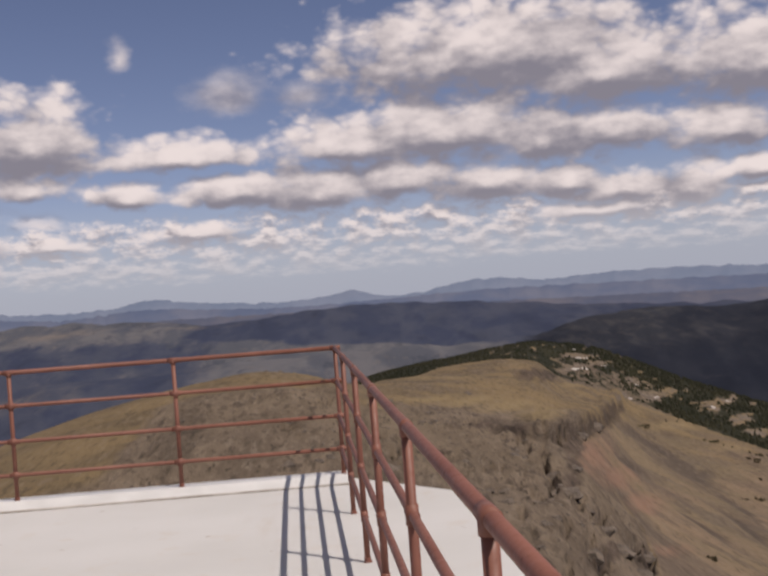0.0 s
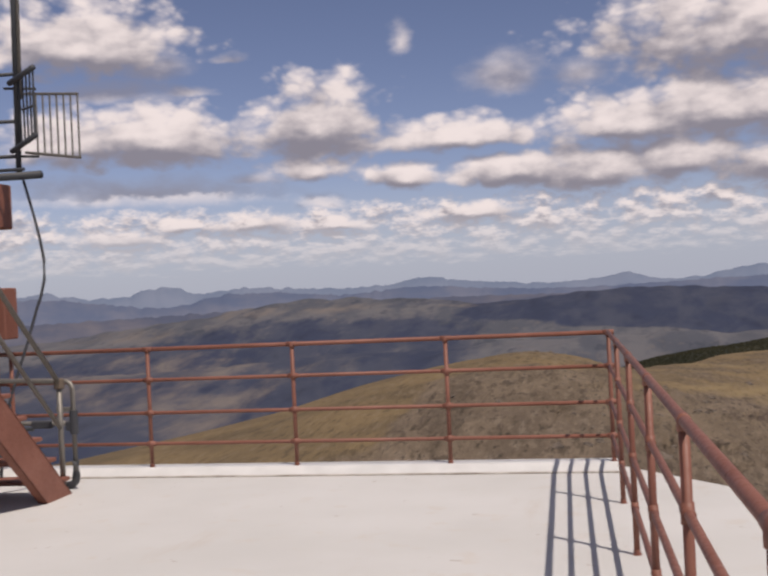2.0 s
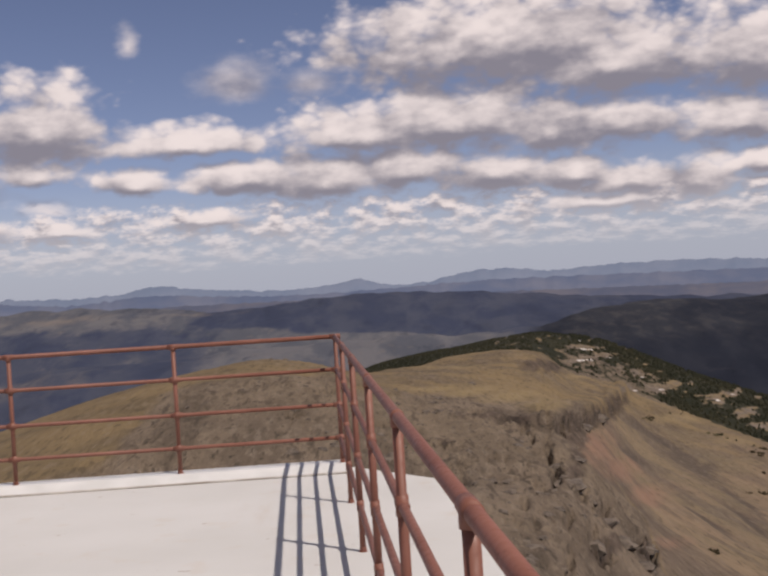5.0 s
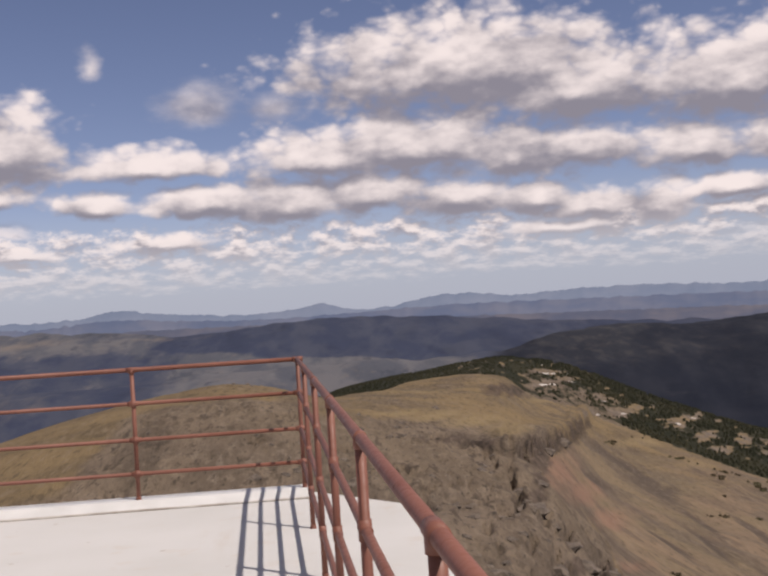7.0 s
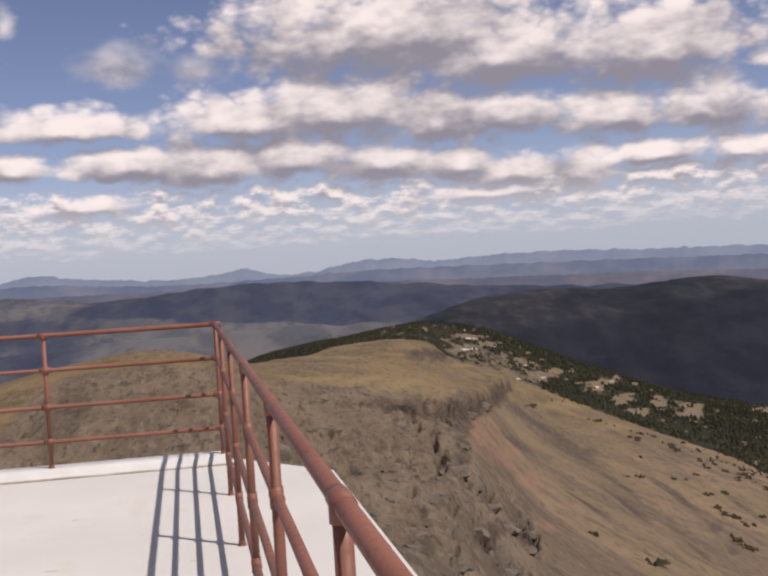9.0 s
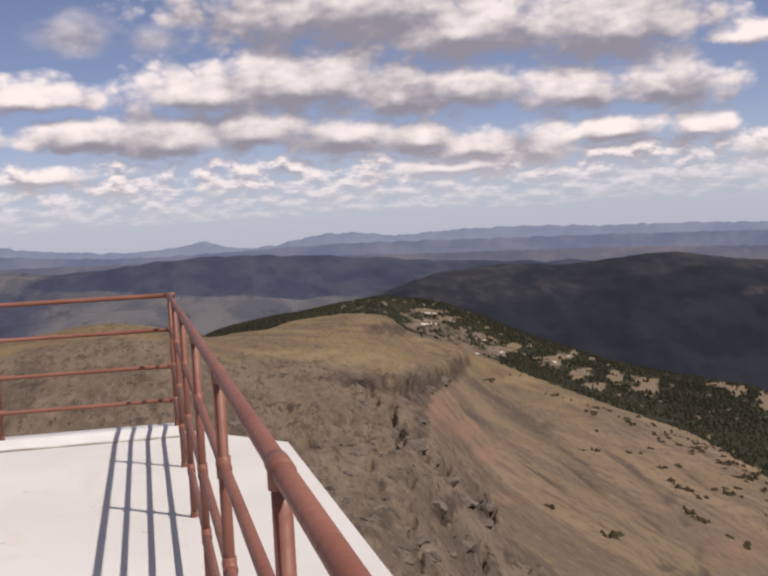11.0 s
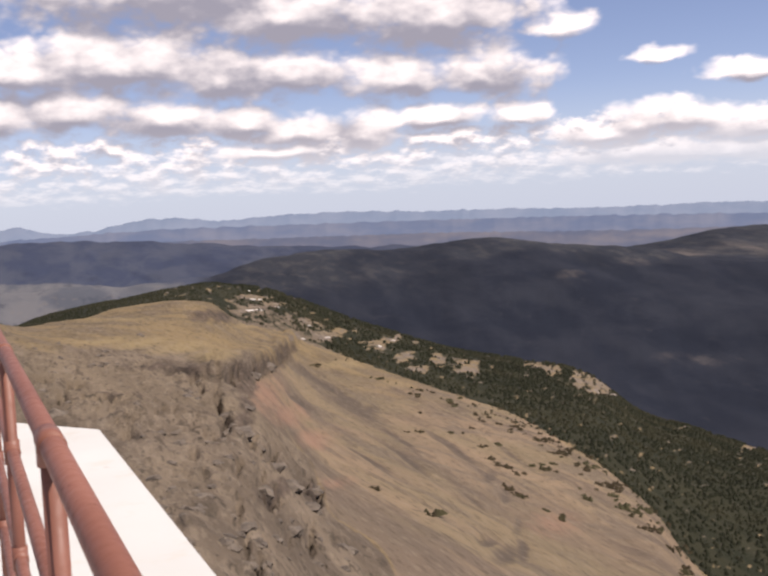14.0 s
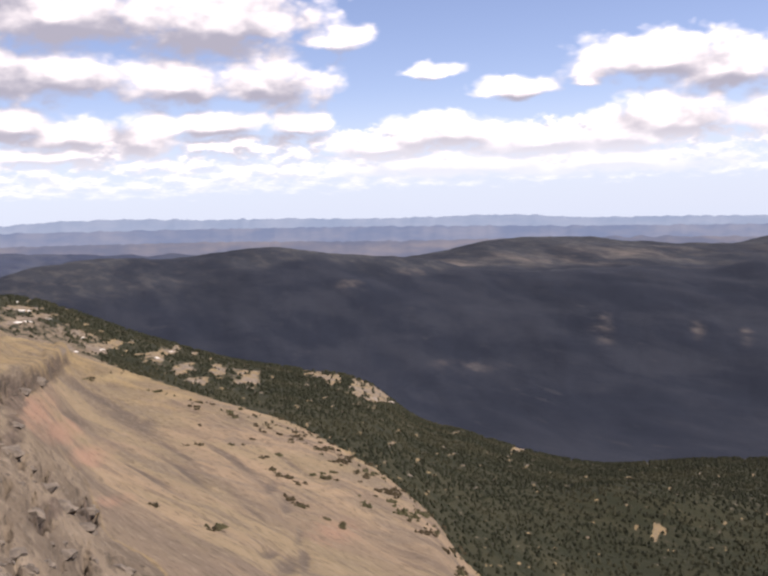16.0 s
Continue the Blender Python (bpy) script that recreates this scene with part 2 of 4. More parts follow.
def white_membrane(n, bsdf):
    p = place_of(n)
    big, mid, fine = n.noise(p, 0.6, 4), n.noise(p, 4.0, 5), n.noise(p, 60.0, 3)
    c = n.mix(n.ramp(big, 0.3, 0.7), (0.575, 0.58, 0.565), (0.52, 0.525, 0.505))
    c = n.mix(n.ramp(mid, 0.58, 0.72, 0.0, 0.4), c, (0.52, 0.48, 0.42))
    streaky = n.xyz(n.node("ShaderNodeSeparateXYZ", p).outputs[0], n.math("MULTIPLY", n.node("ShaderNodeSeparateXYZ", p).outputs[1], 0.25))
    c = n.mix(n.ramp(n.noise(streaky, 1.4, 5, 0.65), 0.56, 0.70, 0.0, 0.35), c, (0.47, 0.42, 0.36))
    specks = n.noise(p, 9.0, 2)
    c = n.mix(n.ramp(specks, 0.72, 0.77, 0.0, 0.6), c, (0.35, 0.31, 0.27))
    n.put(bsdf.inputs["Base Color"], c)
    bsdf.inputs["Roughness"].default_value = 0.75
    bump(n, bsdf, n.math("ADD", n.math("MULTIPLY", mid, 0.5), n.math("MULTIPLY", fine, 0.15)), 0.25, 0.01)


def curb_metal(n, bsdf):
    p = place_of(n)
    c = n.mix(n.ramp(n.noise(p, 3.0, 4), 0.3, 0.7), (0.66, 0.67, 0.655), (0.57, 0.58, 0.565))
    n.put(bsdf.inputs["Base Color"], c)
    bsdf.inputs["Roughness"].default_value = 0.45


def sealant(n, bsdf):
    c = n.mix(n.ramp(n.noise(place_of(n), 4.0, 5, 0.65), 0.35, 0.65), (0.30, 0.265, 0.225), (0.50, 0.47, 0.43))
    n.put(bsdf.inputs["Base Color"], c)
    bsdf.inputs["Roughness"].default_value = 0.9


def bark(n, bsdf):
    n.put(bsdf.inputs["Base Color"], n.mix(n.noise(place_of(n), 3.0, 4), (0.09, 0.065, 0.045), (0.15, 0.12, 0.09)))
    bsdf.inputs["Roughness"].default_value = 0.95


def concrete(n, bsdf):
    p = place_of(n)
    n.put(bsdf.inputs["Base Color"], n.mix(n.noise(p, 1.5, 6), (0.36, 0.33, 0.29), (0.22, 0.20, 0.18)))
    bsdf.inputs["Roughness"].default_value = 0.9
    bump(n, bsdf, n.noise(p, 12.0, 4), 0.3, 0.02)


def cover(n, name):
    a = n.tree.nodes.new("ShaderNodeAttribute")
    a.attribute_name = name
    return a.outputs["Fac"]


def mountain(n, bsdf):
    p = place_of(n)
    axes = n.node("ShaderNodeSeparateXYZ", p)
    run = n.xyz(n.math("ADD", axes.outputs[0], n.math("MULTIPLY", axes.outputs[1], 0.07)), n.math("MULTIPLY", axes.outputs[1], 0.13), n.math("MULTIPLY", axes.outputs[2], 0.4))
    # the land lies in folds across the view: its patches are broad and short
    fold = n.xyz(axes.outputs[0], n.math("MULTIPLY", axes.outputs[1], 0.22), n.math("MULTIPLY", axes.outputs[2], 1.2))
    vast = n.xyz(axes.outputs[0], n.math("MULTIPLY", axes.outputs[1], 0.22), n.math("MULTIPLY", axes.outputs[2], 2.2))
    big, mid, small, fine = n.noise(p, 0.012, 5), n.noise(p, 0.06, 6, 0.6), n.noise(fold, 0.3, 5, 0.6), n.noise(fold, 1.8, 4, 0.65)
    streak, thread = n.noise(run, 0.07, 6, 0.6, 0.2), n.noise(run, 0.35, 6, 0.65, 0.2)
    gold = n.mix(n.ramp(mid, 0.35, 0.65), (0.215, 0.155, 0.080), (0.145, 0.108, 0.062))
    stone = n.mix(n.ramp(n.noise(fold, 0.16, 6, 0.62), 0.38, 0.62), (0.178, 0.138, 0.099), (0.112, 0.087, 0.064))
    stone = n.mix(n.ramp(big, 0.42, 0.6, 0.0, 0.5), stone, (0.19, 0.145, 0.095))
    stone = n.mix(n.ramp(n.noise(fold, 0.75, 5, 0.62), 0.55, 0.68, 0.0, 0.55), stone, (0.225, 0.182, 0.138))
    stone = n.mix(n.ramp(n.noise(fold, 0.42, 5, 0.66, 0.4), 0.56, 0.64, 0.0, 0.75), stone, (0.070, 0.055, 0.042))
    stone = n.mix(n.ramp(n.noise(fold, 1.5, 4, 0.6), 0.58, 0.66, 0.0, 0.8), stone, (0.052, 0.042, 0.032))
    soil = n.mix(n.ramp(streak, 0.36, 0.62), (0.172, 0.127, 0.086), (0.262, 0.186, 0.118))
    soil = n.mix(n.ramp(thread, 0.46, 0.7, 0.0, 0.22), soil, (0.105, 0.08, 0.06))
    soil = n.mix(n.ramp(n.noise(run, 1.7, 5, 0.65, 0.5), 0.54, 0.68, 0.0, 0.3), soil, (0.10, 0.082, 0.058))
    soil = n.mix(n.ramp(n.noise(p, 0.02, 4, 0.6), 0.42, 0.58, 0.0, 0.6), soil, (0.185, 0.145, 0.085))
    soil = n.mix(n.ramp(n.noise(p, 0.045, 5, 0.6, 0.7), 0.5, 0.62, 0.0, 0.55), soil, (0.135, 0.108, 0.082))
    soil = n.mix(n.ramp(n.noise(run, 0.05, 5, 0.62, 0.3), 0.51, 0.60, 0.0, 0.6), soil, (0.115, 0.090, 0.072))
    soil = n.mix(n.ramp(n.noise(run, 0.13, 5, 0.62, 0.3), 0.55, 0.62, 0.0, 0.5), soil, (0.10, 0.078, 0.062))
    woods = n.mix(n.ramp(n.noise(fold, 0.05, 6, 0.65), 0.38, 0.62), (0.021, 0.023, 0.013), (0.036, 0.035, 0.020))
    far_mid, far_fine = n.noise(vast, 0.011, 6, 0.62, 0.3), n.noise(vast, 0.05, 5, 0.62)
    # aerial haze over the far land is put into these blued base colours
    hazy_vale = n.mix(n.ramp(far_mid, 0.4, 0.65), (0.0165, 0.0205, 0.032), (0.026, 0.030, 0.042))
    hazy_vale = n.mix(n.ramp(far_fine, 0.6, 0.75, 0.0, 0.5), hazy_vale, (0.042, 0.044, 0.053))
    hazy_sage = n.mix(n.ramp(far_mid, 0.40, 0.60), (0.090, 0.098, 0.118), (0.140, 0.140, 0.150))
    hazy_sage = n.mix(n.ramp(far_fine, 0.55, 0.70, 0.0, 0.45), hazy_sage, (0.170, 0.152, 0.142))
    hazy_sage = n.mix(n.ramp(n.noise(vast, 0.02, 5, 0.65), 0.56, 0.64, 0.0, 0.6), hazy_sage, (0.052, 0.060, 0.080))
    wob = n.math("SUBTRACT", n.math("ADD", n.math("MULTIPLY", mid, 0.6), n.math("MULTIPLY", small, 0.4)), 0.5)

    drift = n.math("SUBTRACT", n.noise(vast, 0.012, 6, 0.65), 0.5)

    def edge(name, sharp=0.1, wide=False):
        ragged = n.math("MULTIPLY", drift, 2.0) if wide else n.math("MULTIPLY", wob, 1.3)
        if name == "pale":
            ragged = n.math("MULTIPLY", wob, 3.0)
        if name in ("gully", "pink"):
            ragged = n.math("MULTIPLY", n.math("SUBTRACT", n.math("ADD", n.math("MULTIPLY", streak, 0.6), n.math("MULTIPLY", thread, 0.4)), 0.5), 2.4)
        here = cover(n, name)
        return n.math("MULTIPLY", n.ramp(n.math("ADD", here, ragged), 0.5 - sharp, 0.5 + sharp), n.ramp(here, 0.02, 0.2))

    c = gold
    c = n.mix(edge("stone", 0.2), c, stone)
    # bench tops lightened: the sun on them is put into the grass colour
    c = n.mix(n.math("MULTIPLY", edge("lit_straw", 0.5), 0.75), c, (0.27, 0.20, 0.10))
    c = n.mix(edge("soil", 0.25), c, soil)
    c = n.mix(n.math("MULTIPLY", edge("pink", 0.5), 0.7), c, (0.27, 0.155, 0.105))
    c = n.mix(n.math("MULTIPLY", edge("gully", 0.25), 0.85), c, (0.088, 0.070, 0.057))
    # brown rock of the steep bands, with their shade put into the colour
    shaded_rock = n.mix(n.ramp(n.noise(fold, 0.5, 5, 0.65), 0.4, 0.6), (0.105, 0.078, 0.060), (0.052, 0.040, 0.032))
    c = n.mix(n.math("MULTIPLY", edge("crag", 0.3), 0.9), c, shaded_rock)
    # the carved clefts get extra shade, mixed in as dark colour
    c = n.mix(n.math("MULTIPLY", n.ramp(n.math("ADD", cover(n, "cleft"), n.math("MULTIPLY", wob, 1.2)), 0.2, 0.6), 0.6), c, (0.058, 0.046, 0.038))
    grit = n.noise(fold, 1.1, 3, 0.6)
    c = n.mix(n.ramp(grit, 0.56, 0.64, 0.0, 0.45), c, (0.062, 0.050, 0.036))
    c = n.mix(n.ramp(grit, 0.44, 0.36, 0.0, 0.3), c, (0.27, 0.215, 0.155))
    c = n.mix(n.ramp(fine, 0.58, 0.75, 0.0, 0.35), c, (0.075, 0.063, 0.043))
    grey = n.node("ShaderNodeHueSaturation")
    grey.inputs["Saturation"].default_value = 0.94
    n.put(grey.inputs["Color"], c)
    c = grey.outputs[0]
    c = n.mix(edge("woods"), c, woods)
    c = n.mix(edge("hazy_vale", 0.2), c, hazy_vale)
    # olive lightens the far slopes that lie outside the painted cloud shadow
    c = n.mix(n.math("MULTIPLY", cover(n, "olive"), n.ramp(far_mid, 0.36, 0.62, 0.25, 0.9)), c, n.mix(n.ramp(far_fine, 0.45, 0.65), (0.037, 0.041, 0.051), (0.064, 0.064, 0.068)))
    # the wooded hills beyond carry more blue, again haze in the colour
    c = n.mix(edge("hazy_fells", 0.4, True), c, n.mix(n.ramp(far_mid, 0.4, 0.6), (0.044, 0.055, 0.092), (0.064, 0.074, 0.106)))
    c = n.mix(edge("hazy_sage", 0.3, True), c, hazy_sage)
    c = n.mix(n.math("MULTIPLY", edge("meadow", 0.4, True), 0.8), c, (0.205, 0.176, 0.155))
    c = n.mix(edge("pale", 0.2), c, n.mix(n.ramp(small, 0.35, 0.65), (0.225, 0.185, 0.148), (0.14, 0.114, 0.09)))
    dusty = n.node("ShaderNodeVectorMath", c, operation="SCALE")
    dusty.inputs["Scale"].default_value = 0.86
    n.put(bsdf.inputs["Base Color"], dusty.outputs[0])
    bsdf.inputs["Roughness"].default_value = 1.0
    bsdf.inputs["Specular IOR Level"].default_value = 0.1
    bump(n, bsdf, n.math("ADD", small, n.math("MULTIPLY", fine, 0.3)), 0.85, 0.8)


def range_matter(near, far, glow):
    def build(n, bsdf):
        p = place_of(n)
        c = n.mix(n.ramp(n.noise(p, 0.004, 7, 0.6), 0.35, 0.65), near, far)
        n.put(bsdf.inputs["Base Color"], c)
        # blue emission stands in for the haze in front of the ranges
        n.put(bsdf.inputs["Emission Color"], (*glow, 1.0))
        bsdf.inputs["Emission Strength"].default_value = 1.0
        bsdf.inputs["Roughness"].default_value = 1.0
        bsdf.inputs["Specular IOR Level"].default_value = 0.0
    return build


M = {k: material(k, f) for k, f in (
    ("red_paint", paint_red), ("galvanised", galvanised), ("dark_steel", dark_steel), ("rubber", rubber),
    ("white_membrane", white_membrane), ("curb_metal", curb_metal), ("sealant", sealant), ("bark", bark), ("concrete", concrete), ("mountain", mountain),
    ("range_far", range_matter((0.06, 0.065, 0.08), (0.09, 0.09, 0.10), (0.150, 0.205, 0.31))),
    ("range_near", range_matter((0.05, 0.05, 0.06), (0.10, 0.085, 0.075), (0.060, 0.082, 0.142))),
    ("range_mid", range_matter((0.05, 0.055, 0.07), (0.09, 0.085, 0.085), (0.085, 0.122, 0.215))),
)}

# ---- mesh helpers ----


def part(name, bm, mat, parent=None, label="", smooth=False):
    me = bpy.data.meshes.new(name)
    if smooth:
        for f in bm.faces:
            f.smooth = True
    bm.to_mesh(me)
    bm.free()
    me.materials.append(mat)
    ob = new(name, me)
    ob.parent = parent
    if label:
        tagged(ob, label)
    return ob


def thing(name, label, category, at=(0, 0, 0), group=""):
    ob = new(name)
    ob.location = at
    ob.empty_display_size = 0.1
    return tagged(ob, label, category, group)


def pipe(bm, a, b, r, sides=12, r2=None, cap=True):
    a, b = Vector(a), Vector(b)
    d = b - a
    m = Matrix.Translation((a + b) / 2) @ d.to_track_quat("Z", "Y").to_matrix().to_4x4()
    bmesh.ops.create_cone(bm, cap_ends=cap, segments=sides, radius1=r, radius2=r if r2 is None else r2, depth=d.length, matrix=m)
    return bm


def tube(bm, pts, r, sides=8):
    """A bent pipe through the points."""
    rings = []
    for i, p in enumerate(pts):
        a, b = Vector(pts[max(i - 1, 0)]), Vector(pts[min(i + 1, len(pts) - 1)])
        q = (b - a).to_track_quat("Z", "Y")
        rings.append([bm.verts.new(Vector(p) + q @ Vector((r * math.cos(k * math.tau / sides), r * math.sin(k * math.tau / sides), 0))) for k in range(sides)])
    for r0, r1 in zip(rings, rings[1:]):
        for k in range(sides):
            bm.faces.new((r0[k], r0[(k + 1) % sides], r1[(k + 1) % sides], r1[k]))
    bm.faces.new(rings[0][::-1])
    bm.faces.new(rings[-1])
    return bm


def box(bm, lo, hi, m=Matrix(), bevel=0.0):
    lo, hi = Vector(lo), Vector(hi)
    made = bmesh.ops.create_cube(bm, size=1, matrix=m @ Matrix.Translation((lo + hi) / 2) @ Matrix.Diagonal((*(hi - lo), 1)))
    if bevel:
        edges = {e for v in made["verts"] for e in v.link_edges}
        bmesh.ops.bevel(bm, geom=list(edges), offset=bevel, segments=1, affect="EDGES")
    return bm


def prism(bm, outline, z0, z1):
    """An upright block over the outline, counter-clockwise."""
    low = [bm.verts.new((x, y, z0)) for x, y in outline]
    top = [bm.verts.new((x, y, z1)) for x, y in outline]
    bm.faces.new(low[::-1])
    bm.faces.new(top)
    for i in range(len(low)):
        j = (i + 1) % len(low)
        bm.faces.new((low[i], low[j], top[j], top[i]))
    return bm


# ---- the mountain ----
EYE_Z = 1.487


def table(rows, az, column):
    """Smooth run through rows of (azimuth, ...)."""
    xs = np.array([r[0] for r in rows], float)
    ys = np.array([r[column] for r in rows], float)
    slope = np.gradient(ys, xs)
    i = np.clip(np.searchsorted(xs, az) - 1, 0, len(xs) - 2)
    w = xs[i + 1] - xs[i]
    s = np.clip((az - xs[i]) / w, 0, 1)
    return ((1 + 2 * s) * (1 - s) ** 2 * ys[i] + s * (1 - s) ** 2 * w * slope[i] + s * s * (3 - 2 * s) * ys[i + 1] + s * s * (s - 1) * w * slope[i + 1])


# Crests of the summit ridge: azimuth, distance, elevation in degrees.
SUMMIT = [(-60, 170, -9.6), (-45, 170, -9.2), (-31, 170, -8.0), (-26, 175, -7.25), (-21, 180, -6.3), (-15.5, 185, -4.9), (-10, 190, -3.95),
          (-7, 195, -3.7), (-4, 210, -4.15), (-1.5, 240, -4.75), (1, 300, -4.5), (4, 340, -4.13), (6.9, 350, -4.0), (8.0, 356, -4.25), (8.9, 364, -4.95),
          (9.5, 372, -5.3), (11, 395, -5.7), (12.4, 430, -6.35), (16, 430, -7.95), (20, 390, -9.6), (24.3, 350, -11.3), (27, 310, -12.9),
          (29.2, 280, -14.4), (31.8, 240, -16.9), (33, 225, -18.6), (36, 215, -20.5), (40, 200, -23.0), (75, 180, -26.0)]
SHOULDER = [(-60, -13.0), (-30, -10.5), (-20, -8.6), (-10, -6.9), (-4, -6.5), (-1.5, -6.1), (1, -5.6), (3.4, -5.7), (6, -6.15), (8.6, -6.85),
            (10.7, -7.9), (13, -9.6), (16, -11.0), (20, -12.8), (24, -14.8), (30, -19.0), (40, -26.0), (75, -30.0)]
HOLLOW = [(-60, -22), (-45, -22), (-20, -20), (-5, -19), (5, -18), (9, -19.5), (13, -26), (20, -32), (30, -39), (45, -52), (75, -60)]
FOREST = [(-60, 400, -12.0), (-10, 420, -9.0), (-4, 450, -6.0), (-1.5, 520, -4.75), (1, 560, -4.25), (3.5, 620, -3.85), (6.2, 660, -3.38),
          (8.5, 700, -3.28), (10.1, 715, -3.55), (12, 730, -4.1), (14, 750, -4.9), (16.5, 780, -6.0), (19, 800, -6.85), (21.4, 820, -7.55), (24.2, 840, -8.1), (28.6, 860, -9.3),
          (30.4, 850, -10.8), (33.6, 800, -11.9), (36.2, 780, -12.7), (40, 760, -13.5), (46.5, 740, -13.2), (75, 740, -13.0)]
VALLEY = [(-60, -215), (-20, -225), (0, -200), (8, -190), (14, -235), (25, -265), (75, -270)]
BENCH = [(-60, -4.5), (-31, -4.2), (-10, -3.2), (0, -3.0), (6, -3.1), (8.5, -2.78), (10, -2.35), (12.5, -2.02), (18, -1.9), (23.2, -1.6), (26, -1.88),
         (29.6, -2.35), (33, -3.0), (38, -3.2), (49, -3.4), (75, -3.6)]
FARWOOD = [(-60, -2.3), (-32.5, -1.85), (-29.5, -1.6), (-27, -1.28), (-24.4, -0.96), (-22.3, -0.67), (-20.4, -0.38), (-17.8, -0.32), (-13.8, -0.47), (-9.8, -0.72),
           (-7.7, -0.76), (-5.2, -0.54), (-3, -0.47), (2.3, -0.55), (7.6, -0.93), (10.2, -1.2), (14, -1.5), (20, -1.75), (26, -1.98), (30.3, -2.4), (32.4, -2.1),
           (35, -1.5), (40, -1.62), (45.3, -1.92), (49, -1.92), (75, -2.0)]


def drop(r, el):
    return EYE_Z + r * np.tan(np.radians(el))


def profile(az):
    """Distances and heights of the nodes of the land along the azimuths az."""
    one = np.ones_like(az)
    rs, es = table(SUMMIT, az, 1), table(SUMMIT, az, 2)
    rf, ef = table(FOREST, az, 1), table(FOREST, az, 2)
    side = np.clip((az - 6) / 14, 0, 1)
    radii = [4 * one, 14 * one, 40 * one, 90 * one, 0.65 * rs, rs, rs * 1.12, rf, rf * 1.12, 1300 * one, 2000 * one, 2350 * one, 3000 * one, 3300 * one, 4950 * one]
    zs = drop(rs, es)
    zf = drop(rf, ef)
    heights = [-9.5 * one, -9.5 - 1.5 * side, -13 - 6 * side, table(HOLLOW, az, 1), drop(0.65 * rs, table(SHOULDER, az, 1)), zs,
               zs + (zf - zs) * 0.12 / np.maximum(rf / rs - 1, 0.15) - 1.5, zf, zf - 0.05 * rf, table(VALLEY, az, 1),
               drop(2000, table(BENCH, az, 1)), drop(2350, np.minimum(table(BENCH, az, 1), table(FARWOOD, az, 1)) - 0.45), drop(3000, table(FARWOOD, az, 1)), drop(3000, table(FARWOOD, az, 1)) - 60, -160 * one]
    return np.array(radii), np.array(heights)


def land_height(az, r):
    """Height of the land without its roughness, at matching arrays."""
    radii, heights = profile(az)
    z = np.zeros_like(r)
    for i in range(len(radii) - 1):
        a, b = radii[i], radii[i + 1]
        s = np.clip((r - a) / (b - a), 0, 1)
        m0 = (heights[min(i + 1, len(radii) - 1)] - heights[max(i - 1, 0)]) / (radii[i + 1] - radii[max(i - 1, 0)])
        k = min(i + 2, len(radii) - 1)
        m1 = (heights[k] - heights[i]) / (radii[k] - radii[i])
        if i == 0:
            m0 = m0 * 0
        h = ((1 + 2 * s) * (1 - s) ** 2 * heights[i] + s * (1 - s) ** 2 * (b - a) * m0 + s * s * (3 - 2 * s) * heights[i + 1]
             + s * s * (s - 1) * (b - a) * m1)
        z = np.where(r >= a, h, z)
    return z


def rough(x, y, z, r, stony):
    """Roughness of the land at one place."""
    p = Vector((x, y, 0))
    g = noise.fractal(Vector((x * 0.02, y * 0.011, 0)), 1.0, 2.0, 5) * min(r / 130, 1.6) * (0.35 if r < 260 else 0.7)
    if r > 900:
        g += noise.fractal(p * 0.0035, 1.0, 2.0, 5) * min((r - 900) / 700, 1.0) * 14
        g += noise.fractal(Vector((x * 0.008, y * 0.004, 7)), 0.8, 2.0, 5) * min((r - 900) / 500, 1.0) * 6
    if 120 < r < 480 and x > -60:
        g += noise.fractal(p * 0.028 + Vector((5, 2, 0)), 0.8, 2.0, 6) * min((r - 120) / 60, 1.0) * min((480 - r) / 120, 1.0) * min((x + 60) / 60, 1.0) * 0.5
    if stony > 0.02:
        g += stony * (0.5 * noise.fractal(Vector((x * 0.11, y * 0.06, 0)), 0.9, 2.0, 5) + 0.55 * max(0.0, noise.fractal(p * 0.32 + Vector((3, 8, 0)), 0.8, 2.0, 3) - 0.1))
        broken = min(1.0, max(0.0, 0.35 + 1.4 * noise.fractal(p * 0.045, 1.0, 2.0, 3)))
        bent = p + Vector((noise.fractal(p * 0.15, 1.0, 2.0, 3), noise.fractal(p * 0.15 + Vector((9, 4, 0)), 1.0, 2.0, 3), 0)) * 3.0
        cracks = noise.voronoi(Vector((bent.x * 0.26, bent.y * 0.12, 0)))[0]
        g -= stony * broken * max(0.0, 0.14 - (cracks[1] - cracks[0])) * (4.0 if x > 2 and stony > 0.6 else 2.0) * min(r / 80, 1.4)
    return g


def step(x, a, b):
    s = np.clip((x - a) / (b - a), 0, 1)
    return s * s * (3 - 2 * s)


